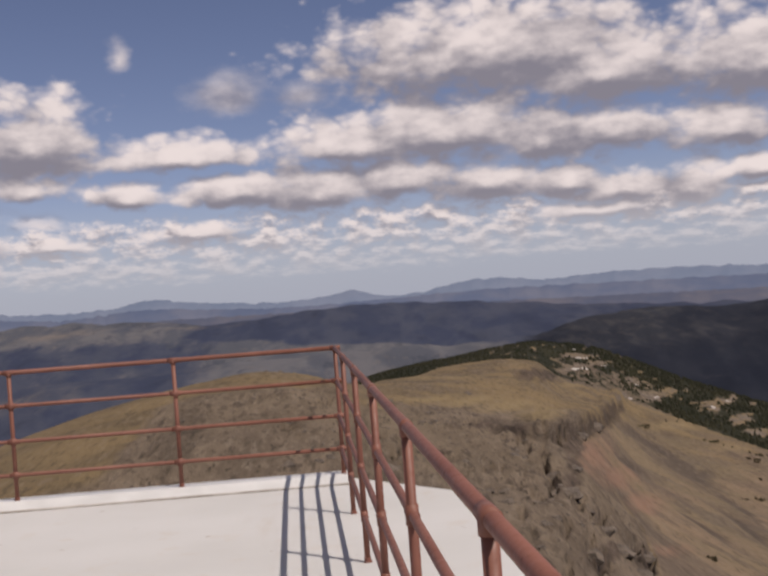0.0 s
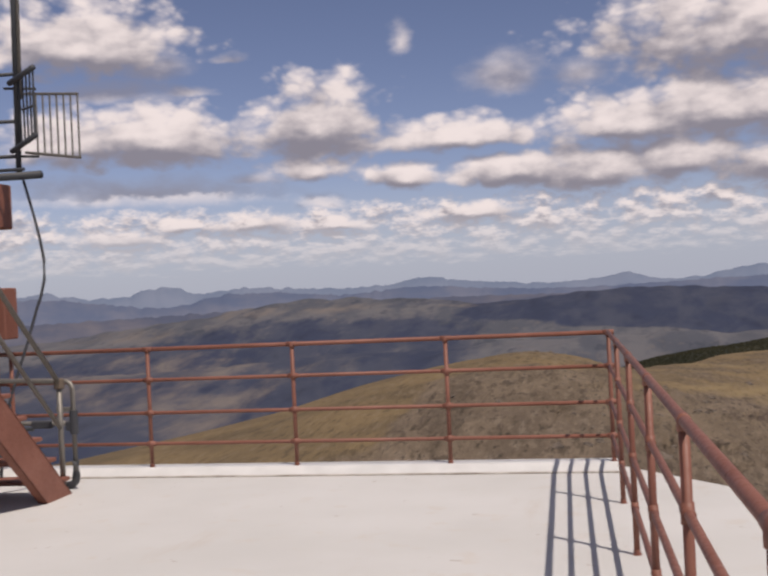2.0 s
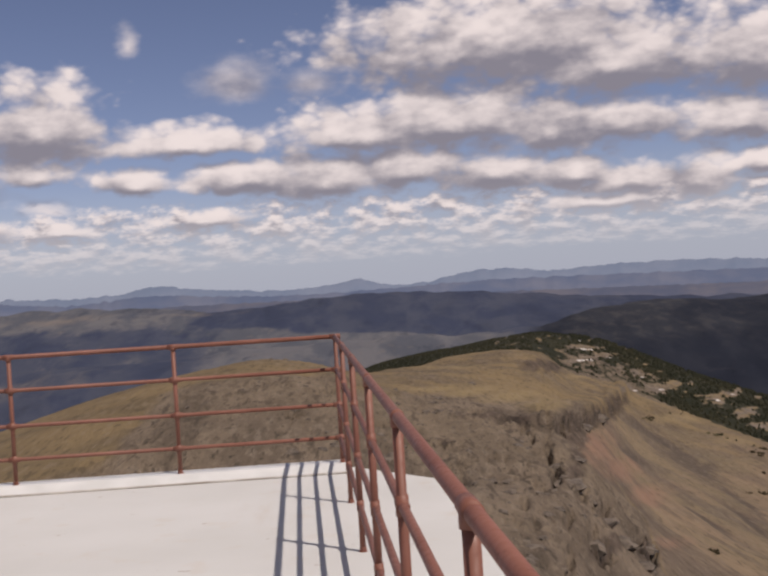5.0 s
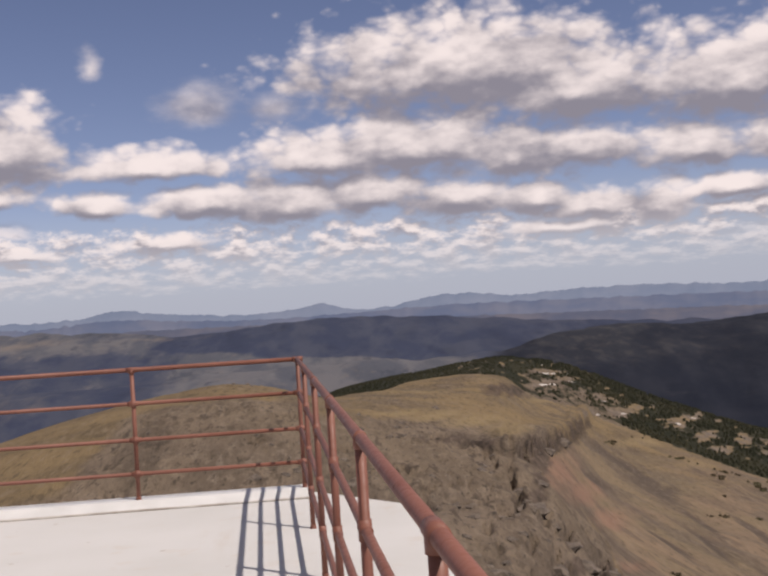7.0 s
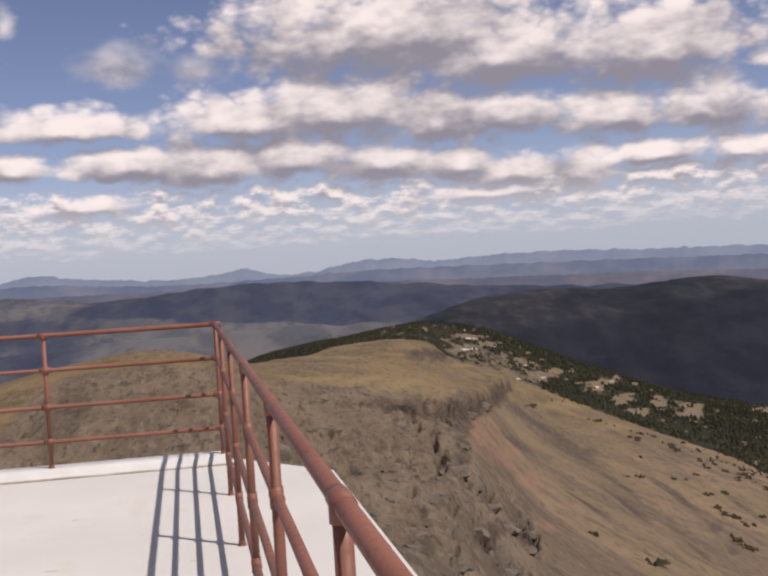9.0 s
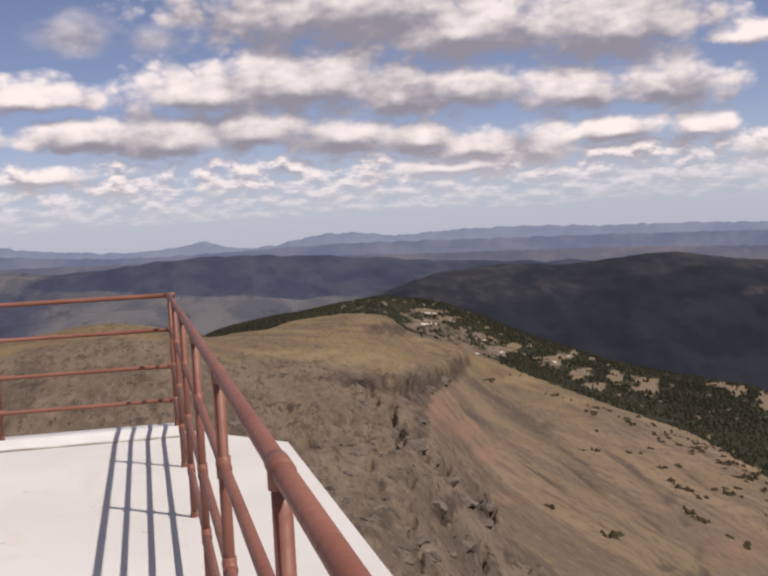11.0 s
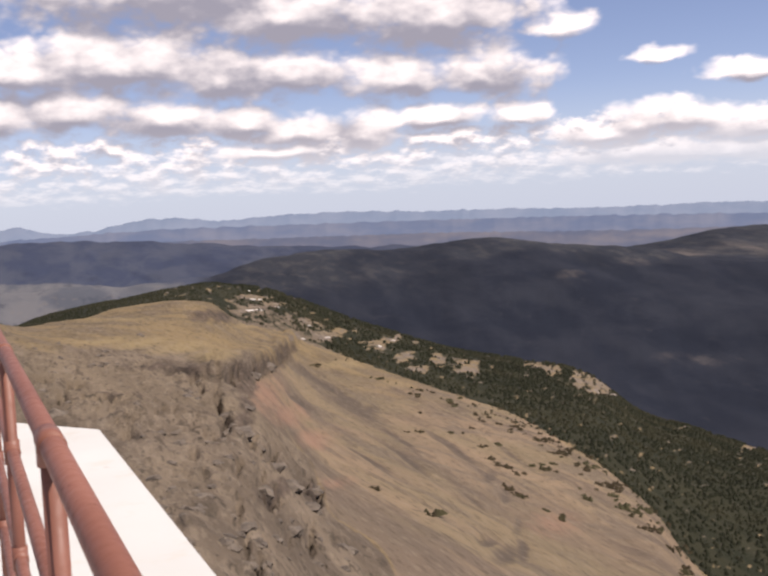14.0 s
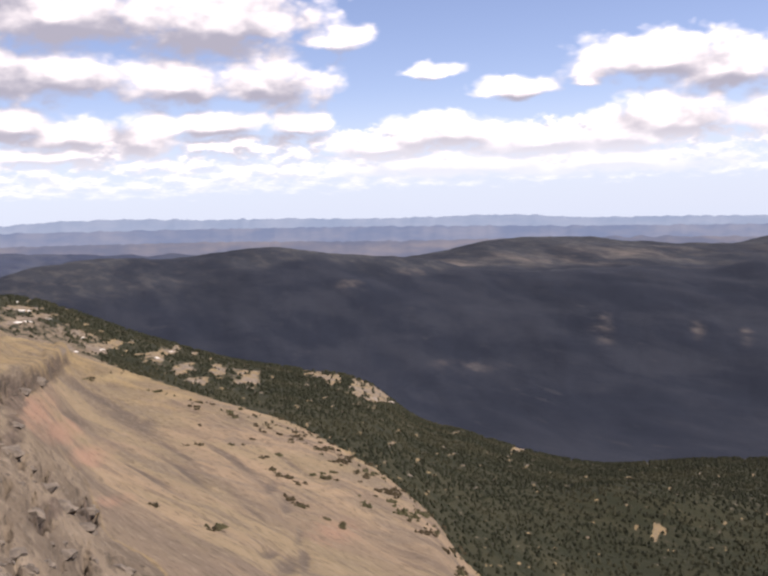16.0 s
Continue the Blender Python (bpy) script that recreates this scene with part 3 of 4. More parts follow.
# Patches on the land: azimuth, elevation, half width, half height, in degrees.
OUTCROPS = [(10.3, -4.0, 0.7, 0.1), (9.9, -4.62, 0.7, 0.1), (11.2, -4.45, 0.5, 0.1), (12.85, -5.55, 0.3, 0.14), (12.3, -6.2, 0.3, 0.15), (14.0, -6.39, 0.4, 0.2), (14.8, -6.1, 0.4, 0.15), (16.8, -7.0, 0.45, 0.25), (17.6, -6.7, 0.4, 0.18),
            (18.2, -7.7, 0.5, 0.25), (19.0, -8.35, 0.4, 0.22), (20.1, -7.9, 0.35, 0.3), (21.6, -8.4, 0.6, 0.4), (25.4, -8.35, 0.7, 0.25), (26.1, -8.75, 0.4, 0.25),
            (27.7, -9.3, 0.6, 0.4), (28.6, -9.5, 0.9, 0.55), (30.4, -9.85, 0.8, 0.14), (32.1, -11.2, 0.35, 0.22), (33.4, -11.5, 0.4, 0.12), (34.4, -11.75, 0.6, 0.13), (35.1, -12.2, 0.6, 0.14), (36.6, -12.8, 0.8, 0.13), (43.6, -16.9, 0.4, 0.3)]
MEADOWS = [(-27.0, -4.6, 7.0, 1.6), (-24.0, -6.5, 5.0, 0.8), (34.8, -8.0, 2.6, 0.32), (31.5, -8.6, 2.5, 0.15), (48.3, -6.5, 0.4, 0.8), (45.8, -6.2, 0.4, 0.9), (41.0, -6.3, 0.7, 0.9), (47.5, -5.1, 1.4, 0.2), (31.0, -3.05, 1.6, 0.2),
           (17.0, -3.0, 2.0, 0.2), (27.5, -3.9, 0.7, 0.35), (16.5, -2.2, 0.5, 0.1), (13.0, -2.65, 0.5, 0.12), (44.0, -2.6, 8.0, 0.55), (36.0, -2.6, 4.0, 0.5),
           (-28.0, -1.9, 4.0, 0.35), (-22.0, -0.9, 2.2, 0.3), (-17.5, -0.8, 2.5, 0.18), (-27.0, -3.2, 3.0, 0.5), (-10.0, -1.0, 2.0, 0.12), (-31.0, -3.8, 2.0, 0.4)]
GULLIES = [(16.1, -10.3, 0.9, 0.4), (22.6, -14.2, 0.4, 0.3),
           (23.35, -15.3, 0.32, 0.5), (24.0, -16.7, 0.3, 0.6), (24.2, -18.0, 0.35, 0.7), (23.3, -18.2, 0.8, 0.5), (22.4, -17.5, 0.5, 0.25)]
# Steep rock bands that are coloured darker for the shade on them.
CRAG_BANDS = [(8.4, -8.1, 0.9, 0.3), (9.3, -7.9, 0.9, 0.45), (10.3, -7.8, 0.8, 0.5), (11.1, -7.5, 0.7, 0.5), (11.8, -6.9, 0.5, 0.45), (9.6, -8.8, 0.5, 0.5), (9.6, -9.8, 0.35, 0.6), (7.6, -4.85, 0.9, 0.3), (8.5, -5.0, 0.5, 0.3),
              (4.6, -7.25, 1.4, 0.22), (6.5, -7.6, 1.2, 0.25), (12.7, -14.5, 0.4, 0.6), (11.3, -14.2, 0.5, 0.4), (10.4, -14.3, 0.5, 0.5), (2.5, -8.7, 0.5, 0.12), (9.4, -10.6, 0.5, 0.4)]
# Bands that run down the slope, which falls 0.75 degrees for each degree to the east.
STREAKS = [(15.4, -10.0, 1.8, 0.65), (17.6, -11.9, 1.2, 0.3), (13.6, -8.7, 1.4, 0.3), (20.8, -12.8, 1.7, 0.22), (18.2, -13.2, 1.6, 0.18), (15.8, -12.9, 1.4, 0.16), (24.0, -13.2, 1.2, 0.16), (21.6, -15.4, 1.0, 0.14), (12.6, -9.9, 0.8, 0.2)]
# Lighter golden patches, mainly bench tops painted as sunlit.
LIT_STRAW = [(2.0, -5.7, 1.6, 0.12), (4.2, -6.0, 1.6, 0.2), (6.4, -6.4, 1.5, 0.25), (8.0, -6.9, 1.2, 0.25), (3.0, -4.7, 1.6, 0.12), (10.0, -5.5, 0.7, 0.12), (15.0, -7.9, 1.2, 0.2), (17.5, -9.2, 1.2, 0.2)]
BLUSH = [(10.5, -9.3, 0.9, 0.9), (11.8, -10.4, 0.9, 0.5), (13.2, -11.8, 0.9, 0.4), (26.0, -16.8, 1.4, 0.7), (14.2, -14.2, 0.8, 0.3)]
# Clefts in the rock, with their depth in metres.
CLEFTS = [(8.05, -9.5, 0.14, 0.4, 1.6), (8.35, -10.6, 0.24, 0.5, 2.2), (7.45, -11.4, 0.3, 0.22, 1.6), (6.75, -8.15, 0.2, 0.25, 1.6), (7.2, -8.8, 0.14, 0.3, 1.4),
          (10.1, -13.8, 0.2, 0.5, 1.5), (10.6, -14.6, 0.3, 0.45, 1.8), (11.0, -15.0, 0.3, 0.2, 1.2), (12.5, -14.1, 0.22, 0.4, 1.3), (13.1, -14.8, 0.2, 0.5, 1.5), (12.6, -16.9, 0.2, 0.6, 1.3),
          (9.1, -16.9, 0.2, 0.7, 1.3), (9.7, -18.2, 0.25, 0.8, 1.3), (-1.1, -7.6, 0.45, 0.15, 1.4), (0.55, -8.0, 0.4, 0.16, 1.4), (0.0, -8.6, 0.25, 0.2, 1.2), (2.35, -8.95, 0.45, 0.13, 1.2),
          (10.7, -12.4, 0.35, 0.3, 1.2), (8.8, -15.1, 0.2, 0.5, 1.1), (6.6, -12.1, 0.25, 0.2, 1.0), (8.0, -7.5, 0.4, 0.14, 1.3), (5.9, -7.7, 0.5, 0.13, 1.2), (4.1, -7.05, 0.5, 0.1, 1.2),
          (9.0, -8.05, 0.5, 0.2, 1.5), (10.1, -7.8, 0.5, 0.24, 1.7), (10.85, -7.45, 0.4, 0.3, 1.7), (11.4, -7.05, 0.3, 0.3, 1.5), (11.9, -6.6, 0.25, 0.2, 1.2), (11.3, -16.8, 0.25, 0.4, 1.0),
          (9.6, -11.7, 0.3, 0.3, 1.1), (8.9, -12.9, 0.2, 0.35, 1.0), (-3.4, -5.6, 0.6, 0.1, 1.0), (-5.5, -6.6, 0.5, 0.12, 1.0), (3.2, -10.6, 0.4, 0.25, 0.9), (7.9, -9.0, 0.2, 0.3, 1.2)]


def patches(A, EL, rows):
    best = np.full(A.shape, -1.0)
    for a, e, w, h, *deep in rows:
        best = np.maximum(best, (1.1 - 0.6 * np.hypot((A - a) / w, (EL - e) / h)) * (deep[0] / 2.2 if deep else 1.0))
    return np.clip(best, 0, 1)


LAND = {}


def build_ground():
    az = np.concatenate([np.arange(-180, -60, 4.0), np.arange(-60, -38, 0.6), np.arange(-38, 54, 0.14), np.arange(54, 75, 0.8), np.arange(75, 180, 4.0)])
    rr = np.concatenate([np.linspace(4, 14, 5)[:-1], np.geomspace(14, 460, 230), np.geomspace(466, 900, 80), np.geomspace(915, 3300, 110), np.geomspace(3400, 4950, 8)])
    A, R = np.meshgrid(az, rr)
    fold = np.clip(A, -60, 75)
    Z = land_height(fold, R)
    Z += 14 * np.exp(-((A - 42.5) / 5.0) ** 2 - ((R - 430) / 60.0) ** 2)
    EL = np.degrees(np.arctan2(Z - EYE_Z, R))
    # the terrace breaks off in a low rock wall
    lip = np.interp(A + 0.12 * np.sin(A * 9) + 0.07 * np.sin(A * 23), [3, 5.2, 7, 8.3, 9.2, 10.3, 11.1, 11.8, 12.4], [-7.45, -7.7, -8.0, -8.5, -8.35, -8.2, -7.95, -7.25, -6.6])
    wall_here = step(A, 6.0, 8.6) * step(-A, -12.7, -12.2) * (R < table(SUMMIT, fold, 1)) * (R > 60)
    Z += 3.6 * wall_here * step(EL, lip - 0.12, lip + 0.12) * step(-EL, -lip - 2.0, -lip - 0.3)
    EL = np.degrees(np.arctan2(Z - EYE_Z, R))
    X, Y = R * np.sin(np.radians(A)), R * np.cos(np.radians(A))
    rs, rf = table(SUMMIT, fold, 1), table(FOREST, fold, 1)
    # land covers
    rim = table(RIM, np.clip(EL, -20, -5), 1)
    slope = step(A, rim - 0.35, rim + 0.35) * (R < rs * 1.02)
    upper = 0.72 + 0.24 * step(A, -16, -11) * step(-A, 0, 4)
    stone = (1 - slope) * step(-R / rs, -upper, -upper + 0.22) * step(A, -40, -12)
    stone = np.maximum(stone, 0.42 * (1 - slope) * (R < rs) * step(A, -14, -6))
    golden = step(R / rs, 0.66, 0.95) * step(-A, -25, -14)
    soil = slope * (0.95 - 0.65 * golden)
    broken = np.zeros_like(R)
    band = np.nonzero((R > rs) & (R < rf * 1.15) & (A > 5) & (A < 52))
    for i, j in zip(*band):
        broken[i, j] = noise.fractal(Vector((A[i, j] * 2.2, EL[i, j] * 4.5, 3)), 0.9, 2.0, 5)
    pale = np.clip(patches(A, EL, OUTCROPS) * 1.3 + broken * 1.0 - 0.1, 0, 1) * (R < 1000)
    meadow = patches(A, EL, MEADOWS) * (R > 1000)
    downhill = [(a, e + 0.75 * a, w, h) for a, e, w, h in STREAKS]
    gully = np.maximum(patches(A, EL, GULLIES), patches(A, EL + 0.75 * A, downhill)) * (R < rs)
    pink = patches(A, EL, BLUSH) * (R < rs) * slope
    thin = step(A, 7, 10) * step(-A, -18, -12) * step(-(R - rs) / (rf - rs), -0.85, -0.3)
    woods = (R > rs * 1.03) * step(A, -8, -2) * (R < rf * 1.3) * (1 - pale) * (1 - 0.5 * thin)
    stone = np.maximum(stone, thin * 0.9 * (R > rs))
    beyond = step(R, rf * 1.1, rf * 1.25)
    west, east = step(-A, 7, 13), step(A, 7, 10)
    # above foot the band is coloured dark, as if under cloud shadow
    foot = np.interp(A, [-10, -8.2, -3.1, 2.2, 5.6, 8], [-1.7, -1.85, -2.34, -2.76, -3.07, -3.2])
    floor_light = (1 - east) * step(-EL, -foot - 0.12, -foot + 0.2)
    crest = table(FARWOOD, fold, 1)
    hazy_sage = beyond * np.maximum(west * (0.22 + 0.6 * step(EL, crest - 1.5, crest - 0.6)), floor_light * (1 - west))
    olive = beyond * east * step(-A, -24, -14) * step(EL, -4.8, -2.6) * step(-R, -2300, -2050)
    # olive ends at this line, where a cloud shadow is drawn in colour
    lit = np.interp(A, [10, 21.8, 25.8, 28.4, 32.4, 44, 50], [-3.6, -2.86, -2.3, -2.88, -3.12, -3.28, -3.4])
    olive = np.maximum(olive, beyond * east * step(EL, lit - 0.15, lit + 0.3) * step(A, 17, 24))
    hazy_vale = beyond
    hazy_fells = np.maximum(beyond * step(-A, -9, -6), beyond * step(R, 2250, 2400) * step(-A, -32, -24))
    lit_straw = patches(A, EL, LIT_STRAW) * (R < rs)
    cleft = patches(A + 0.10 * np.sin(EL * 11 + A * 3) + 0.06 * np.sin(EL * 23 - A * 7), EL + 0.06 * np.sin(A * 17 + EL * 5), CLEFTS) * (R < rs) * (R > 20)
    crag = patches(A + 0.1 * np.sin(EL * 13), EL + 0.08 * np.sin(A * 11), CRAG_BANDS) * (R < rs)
    n_az = len(az)
    Zr = Z.copy()
    for i in range(len(rr)):
        for j in range(n_az):
            Zr[i, j] += rough(X[i, j], Y[i, j], Z[i, j], R[i, j], stone[i, j] if R[i, j] > 16 else 0)
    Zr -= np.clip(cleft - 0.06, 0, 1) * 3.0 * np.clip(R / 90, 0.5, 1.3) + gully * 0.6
    LAND.update(az=az, rr=rr, z=Zr, el=np.degrees(np.arctan2(Zr - EYE_Z, R)), pale=pale, slope=slope, stone=stone)
    co = np.stack([X, Y, Zr], -1).reshape(-1, 3)
    faces = []
    for i in range(len(rr) - 1):
        for j in range(n_az):
            k = (j + 1) % n_az
            faces.append((i * n_az + j, (i + 1) * n_az + j, (i + 1) * n_az + k, i * n_az + k))
    faces.append(tuple(range(n_az)))
    me = bpy.data.meshes.new("ground")
    me.from_pydata(co.tolist(), [], faces)
    for name, share in (("stone", stone), ("soil", soil), ("woods", woods), ("hazy_sage", hazy_sage), ("hazy_vale", hazy_vale), ("pale", pale * 0.62), ("meadow", meadow * np.where(A < 0, 0.5, 0.22)),
                        ("gully", gully * 0.85), ("pink", pink * 0.8), ("hazy_fells", hazy_fells), ("cleft", cleft), ("lit_straw", lit_straw), ("crag", crag), ("olive", olive)):
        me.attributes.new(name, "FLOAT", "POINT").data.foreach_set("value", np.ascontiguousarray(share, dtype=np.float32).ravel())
    me.polygons.foreach_set("use_smooth", np.ones(len(me.polygons), bool))
    me.materials.append(M["mountain"])
    me.update()
    return tagged(new("ground", me), "dry golden and stony mountain top above wooded valleys", "ground", kind="structure")


# Edge between the rocks and the bare slope: elevation, azimuth.
RIM = [(-20, 17.5), (-17.5, 16.1), (-16, 13.9), (-14.6, 13.4), (-12.3, 12.4), (-10.4, 10.2), (-9, 9.7), (-8, 11.0), (-6.4, 12.3), (-5, 12.8)]


def cell(az, r):
    j = int(np.clip(np.searchsorted(LAND["az"], az) - 1, 0, len(LAND["az"]) - 2))
    i = int(np.clip(np.searchsorted(LAND["rr"], r) - 1, 0, len(LAND["rr"]) - 2))
    return i, j


def land_z(az, r):
    """Height of the built ground."""
    i, j = cell(az, r)
    a, q = LAND["az"], LAND["rr"]
    s, t = (az - a[j]) / (a[j + 1] - a[j]), (r - q[i]) / (q[i + 1] - q[i])
    z = LAND["z"]
    return float((z[i, j] * (1 - t) + z[i + 1, j] * t) * (1 - s) + (z[i, j + 1] * (1 - t) + z[i + 1, j + 1] * t) * s)


def seen_at(az, el):
    """Distance at which the land first rises to the elevation el."""
    i, j = cell(az, 25)
    up = np.nonzero(LAND["el"][i:, j] >= el)[0]
    return float(LAND["rr"][i + up[0]]) if len(up) else 500.0


def on_land(az, r, sink=0.0):
    return Vector((r * math.sin(radians(az)), r * math.cos(radians(az)), land_z(az, r) - sink))


ground = build_ground()

# Distant ranges: azimuth, elevation of the crest.
SKYLINE = [(-60, 0.3), (-34, 0.5), (-32.1, 0.6), (-31.2, 0.4), (-28, 0.42), (-27.1, 0.68), (-26, 0.7), (-25, 0.38), (-22.2, 0.5), (-17.7, 0.27), (-14, 0.38), (-12.6, 0.64), (-10.6, 0.4),
           (-8, 0.16), (-4.8, 0.04), (-2.9, 0.2), (-1.5, 0.38), (-0.5, 0.08), (2.3, 0.04), (3.9, 0.36), (6.9, 0.44), (8.6, 0.2), (10.3, 0.28), (13.1, 0.36), (16, 0.32), (20, 0.14),
           (24.5, 0.04), (28, -0.12), (32, -0.17), (36.4, -0.22), (40.3, -0.52), (44, -0.6), (49.2, -0.75), (75, -0.8)]
FOOTHILLS = [(-60, -0.2), (-34, 0.4), (-32, 0.3), (-29, -0.1), (-26, -0.35), (-23.5, 0.15), (-21, 0.2), (-17, -0.1), (-12.5, 0.15), (-9, -0.1), (-5, -0.28), (0, -0.22), (5, -0.1), (12, -0.2),
             (20, -0.35), (30, -0.6), (40, -0.95), (50, -1.2), (75, -1.2)]


def far_range(name, rows, dist, mat, rugged, label):
    az = np.arange(-60, 75, 0.15)
    el = table(rows, az, 1)
    verts, faces = [], []
    for i, (a, e) in enumerate(zip(az, el)):
        s, c = math.sin(radians(a)), math.cos(radians(a))
        wob = noise.fractal(Vector((a * 1.5, dist, 0)), 0.6, 2.0, 6) * rugged * (1.5 if a < -14 else 1.0)
        top = drop(dist, e) + wob
        for k, (dr, f) in enumerate(((-500, 0.0), (-300, 0.45), (-150, 0.72), (0, 1.0), (150, 0.5))):
            r = dist + dr
            z = -190 + (top + 190) * f + (noise.fractal(Vector((a * 0.8, k * 3.1, dist)), 1.0, 2.0, 4) * rugged * 0.5 if 0 < k < 3 else 0)
            verts.append((r * s, r * c, z))
        if i:
            for k in range(4):
                q = (i - 1) * 5 + k
                faces.append((q, q + 5, q + 6, q + 1))
    me = bpy.data.meshes.new(name)
    me.from_pydata(verts, [], faces)
    me.materials.append(mat)
    me.polygons.foreach_set("use_smooth", np.ones(len(me.polygons), bool))
    return tagged(new(name, me), label, "mountains", kind="structure")


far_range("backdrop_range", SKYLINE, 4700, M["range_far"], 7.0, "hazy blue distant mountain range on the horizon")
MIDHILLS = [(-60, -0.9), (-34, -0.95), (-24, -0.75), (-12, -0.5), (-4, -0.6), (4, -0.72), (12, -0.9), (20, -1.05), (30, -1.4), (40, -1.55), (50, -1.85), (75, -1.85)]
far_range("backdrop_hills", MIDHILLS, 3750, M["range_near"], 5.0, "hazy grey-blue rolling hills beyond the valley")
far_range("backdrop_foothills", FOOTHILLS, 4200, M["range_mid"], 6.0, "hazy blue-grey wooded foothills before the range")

# ---- the roof deck ----
CORNER = Vector((-0.444, 8.989, 0.0))
LEFT = Vector((-math.cos(0.051), -math.sin(0.051), 0))
BACK = Vector((math.sin(0.086), -math.cos(0.086), 0))
DECK_Z = -0.06


def flat(v):
    return (v.x, v.y)


deck_far_left = CORNER + LEFT * 11 + Vector((0, 0.06, 0))
deck_outline = [flat(deck_far_left + Vector((0, -13.5, 0))), (1.57, -5.0), (0.42, 8.187), (-0.35, 9.05), flat(deck_far_left)]
deck = part("floor", prism(bmesh.new(), deck_outline, -0.36, DECK_Z), M["white_membrane"])
tagged(deck, "sunlit white coated roof deck of the lookout", "floor", kind="structure")

wall_outline = [(x * 0.97 - 0.1, y * 0.97) for x, y in deck_outline]
tagged(part("wall_tower", prism(bmesh.new(), wall_outline, -11.5, -0.364), M["concrete"]), "plain concrete wall of the lookout under the deck", "wall", kind="structure")


def build_curb():
    a, b = CORNER + Vector((0.04, 0, 0)), CORNER + LEFT * 11
    q = Vector((0, 1, 0))
    bm = bmesh.new()
    shape = [(-0.20, DECK_Z + 0.001), (-0.13, DECK_Z + 0.03), (-0.06, 0.0), (0.14, 0.0), (0.15, -0.03), (0.15, -0.2), (0.12, -0.2), (0.12, DECK_Z + 0.001)]
    ends = [[bm.verts.new(e + q * o + Vector((0, 0, z))) for o, z in shape] for e in (a, b)]
    for i in range(len(shape)):
        j = (i + 1) % len(shape)
        bm.faces.new((ends[0][i], ends[0][j], ends[1][j], ends[1][i]))
    bm.faces.new(ends[0][::-1])
    bm.faces.new(ends[1])
    bmesh.ops.recalc_face_normals(bm, faces=bm.faces)
    tagged(part("trim", bm, M["curb_metal"]), "white painted metal edge strip of the deck", "trim", kind="structure")


build_curb()
seam = bmesh.new()
box(seam, (-11.0, 0.0, 0.0), (0.1, 0.028, 0.014), Matrix.Translation(CORNER + Vector((0, -0.235, DECK_Z))) @ Matrix.Rotation(0.051, 4, "Z"), bevel=0.004)
tagged(part("trim_seam", seam, M["sealant"]), "thin brown dusty sealant bead along the edge strip", "trim", kind="structure")

RAILS = (0.21, 0.49, 0.79)
TOP = 1.07
PIPE = 0.0175


def railing(name, start, way, spacing, count, foot, first, label, overhang):
    rail = thing(name, label, "railing", start)
    loc = lambda v: v - start
    end = start + way * (spacing * count + overhang)
    up = Vector((0, 0, 1))
    part("top_rail", pipe(bmesh.new(), loc(start + up * TOP), loc(end + up * TOP), PIPE * 1.08, 16), M["red_paint"], rail, smooth=True)
    for h in RAILS:
        part("rail", pipe(bmesh.new(), loc(start + up * h), loc(end + up * h), PIPE * 0.92, 14), M["red_paint"], rail, smooth=True)
    for k in range(first, count + 1):
        p = start + way * spacing * k
        z0 = 0.0 if k == 0 else foot
        post = part("post", pipe(bmesh.new(), loc(p + up * z0), loc(p + up * (TOP - 0.01)), PIPE, 14), M["red_paint"], rail, smooth=True)
        for h in (*RAILS, TOP):
            bm = bmesh.new()
            rise = 0.03 if h < TOP else 0.0
            pipe(bm, loc(p + up * (h - 0.035)), loc(p + up * (h + rise)), PIPE * 1.26, 14)
            pipe(bm, loc(p + up * h - way * 0.045), loc(p + up * h + way * 0.045), PIPE * 1.24, 14)
            part("fitting", bm, M["red_paint"], post, smooth=True)
        bm = bmesh.new()
        pipe(bm, loc(p + up * z0), loc(p + up * (z0 + 0.006)), PIPE * 1.5, 16)
        pipe(bm, loc(p + up * z0), loc(p + up * (z0 + 0.03)), PIPE * 1.15, 14)
        part("base_flange", bm, M["red_paint"], post)
    return rail


railing("railing", CORNER, LEFT, 1.37, 5, 0.0, 0, "rust-red painted pipe railing along the deck's far edge", 0.4)
railing("railing", CORNER + Vector((-0.003, 0, 0)), BACK, 1.417, 9, DECK_Z, 1, "rust-red painted pipe railing running back along the deck", 0.3)

# ---- stair and antenna tower ----


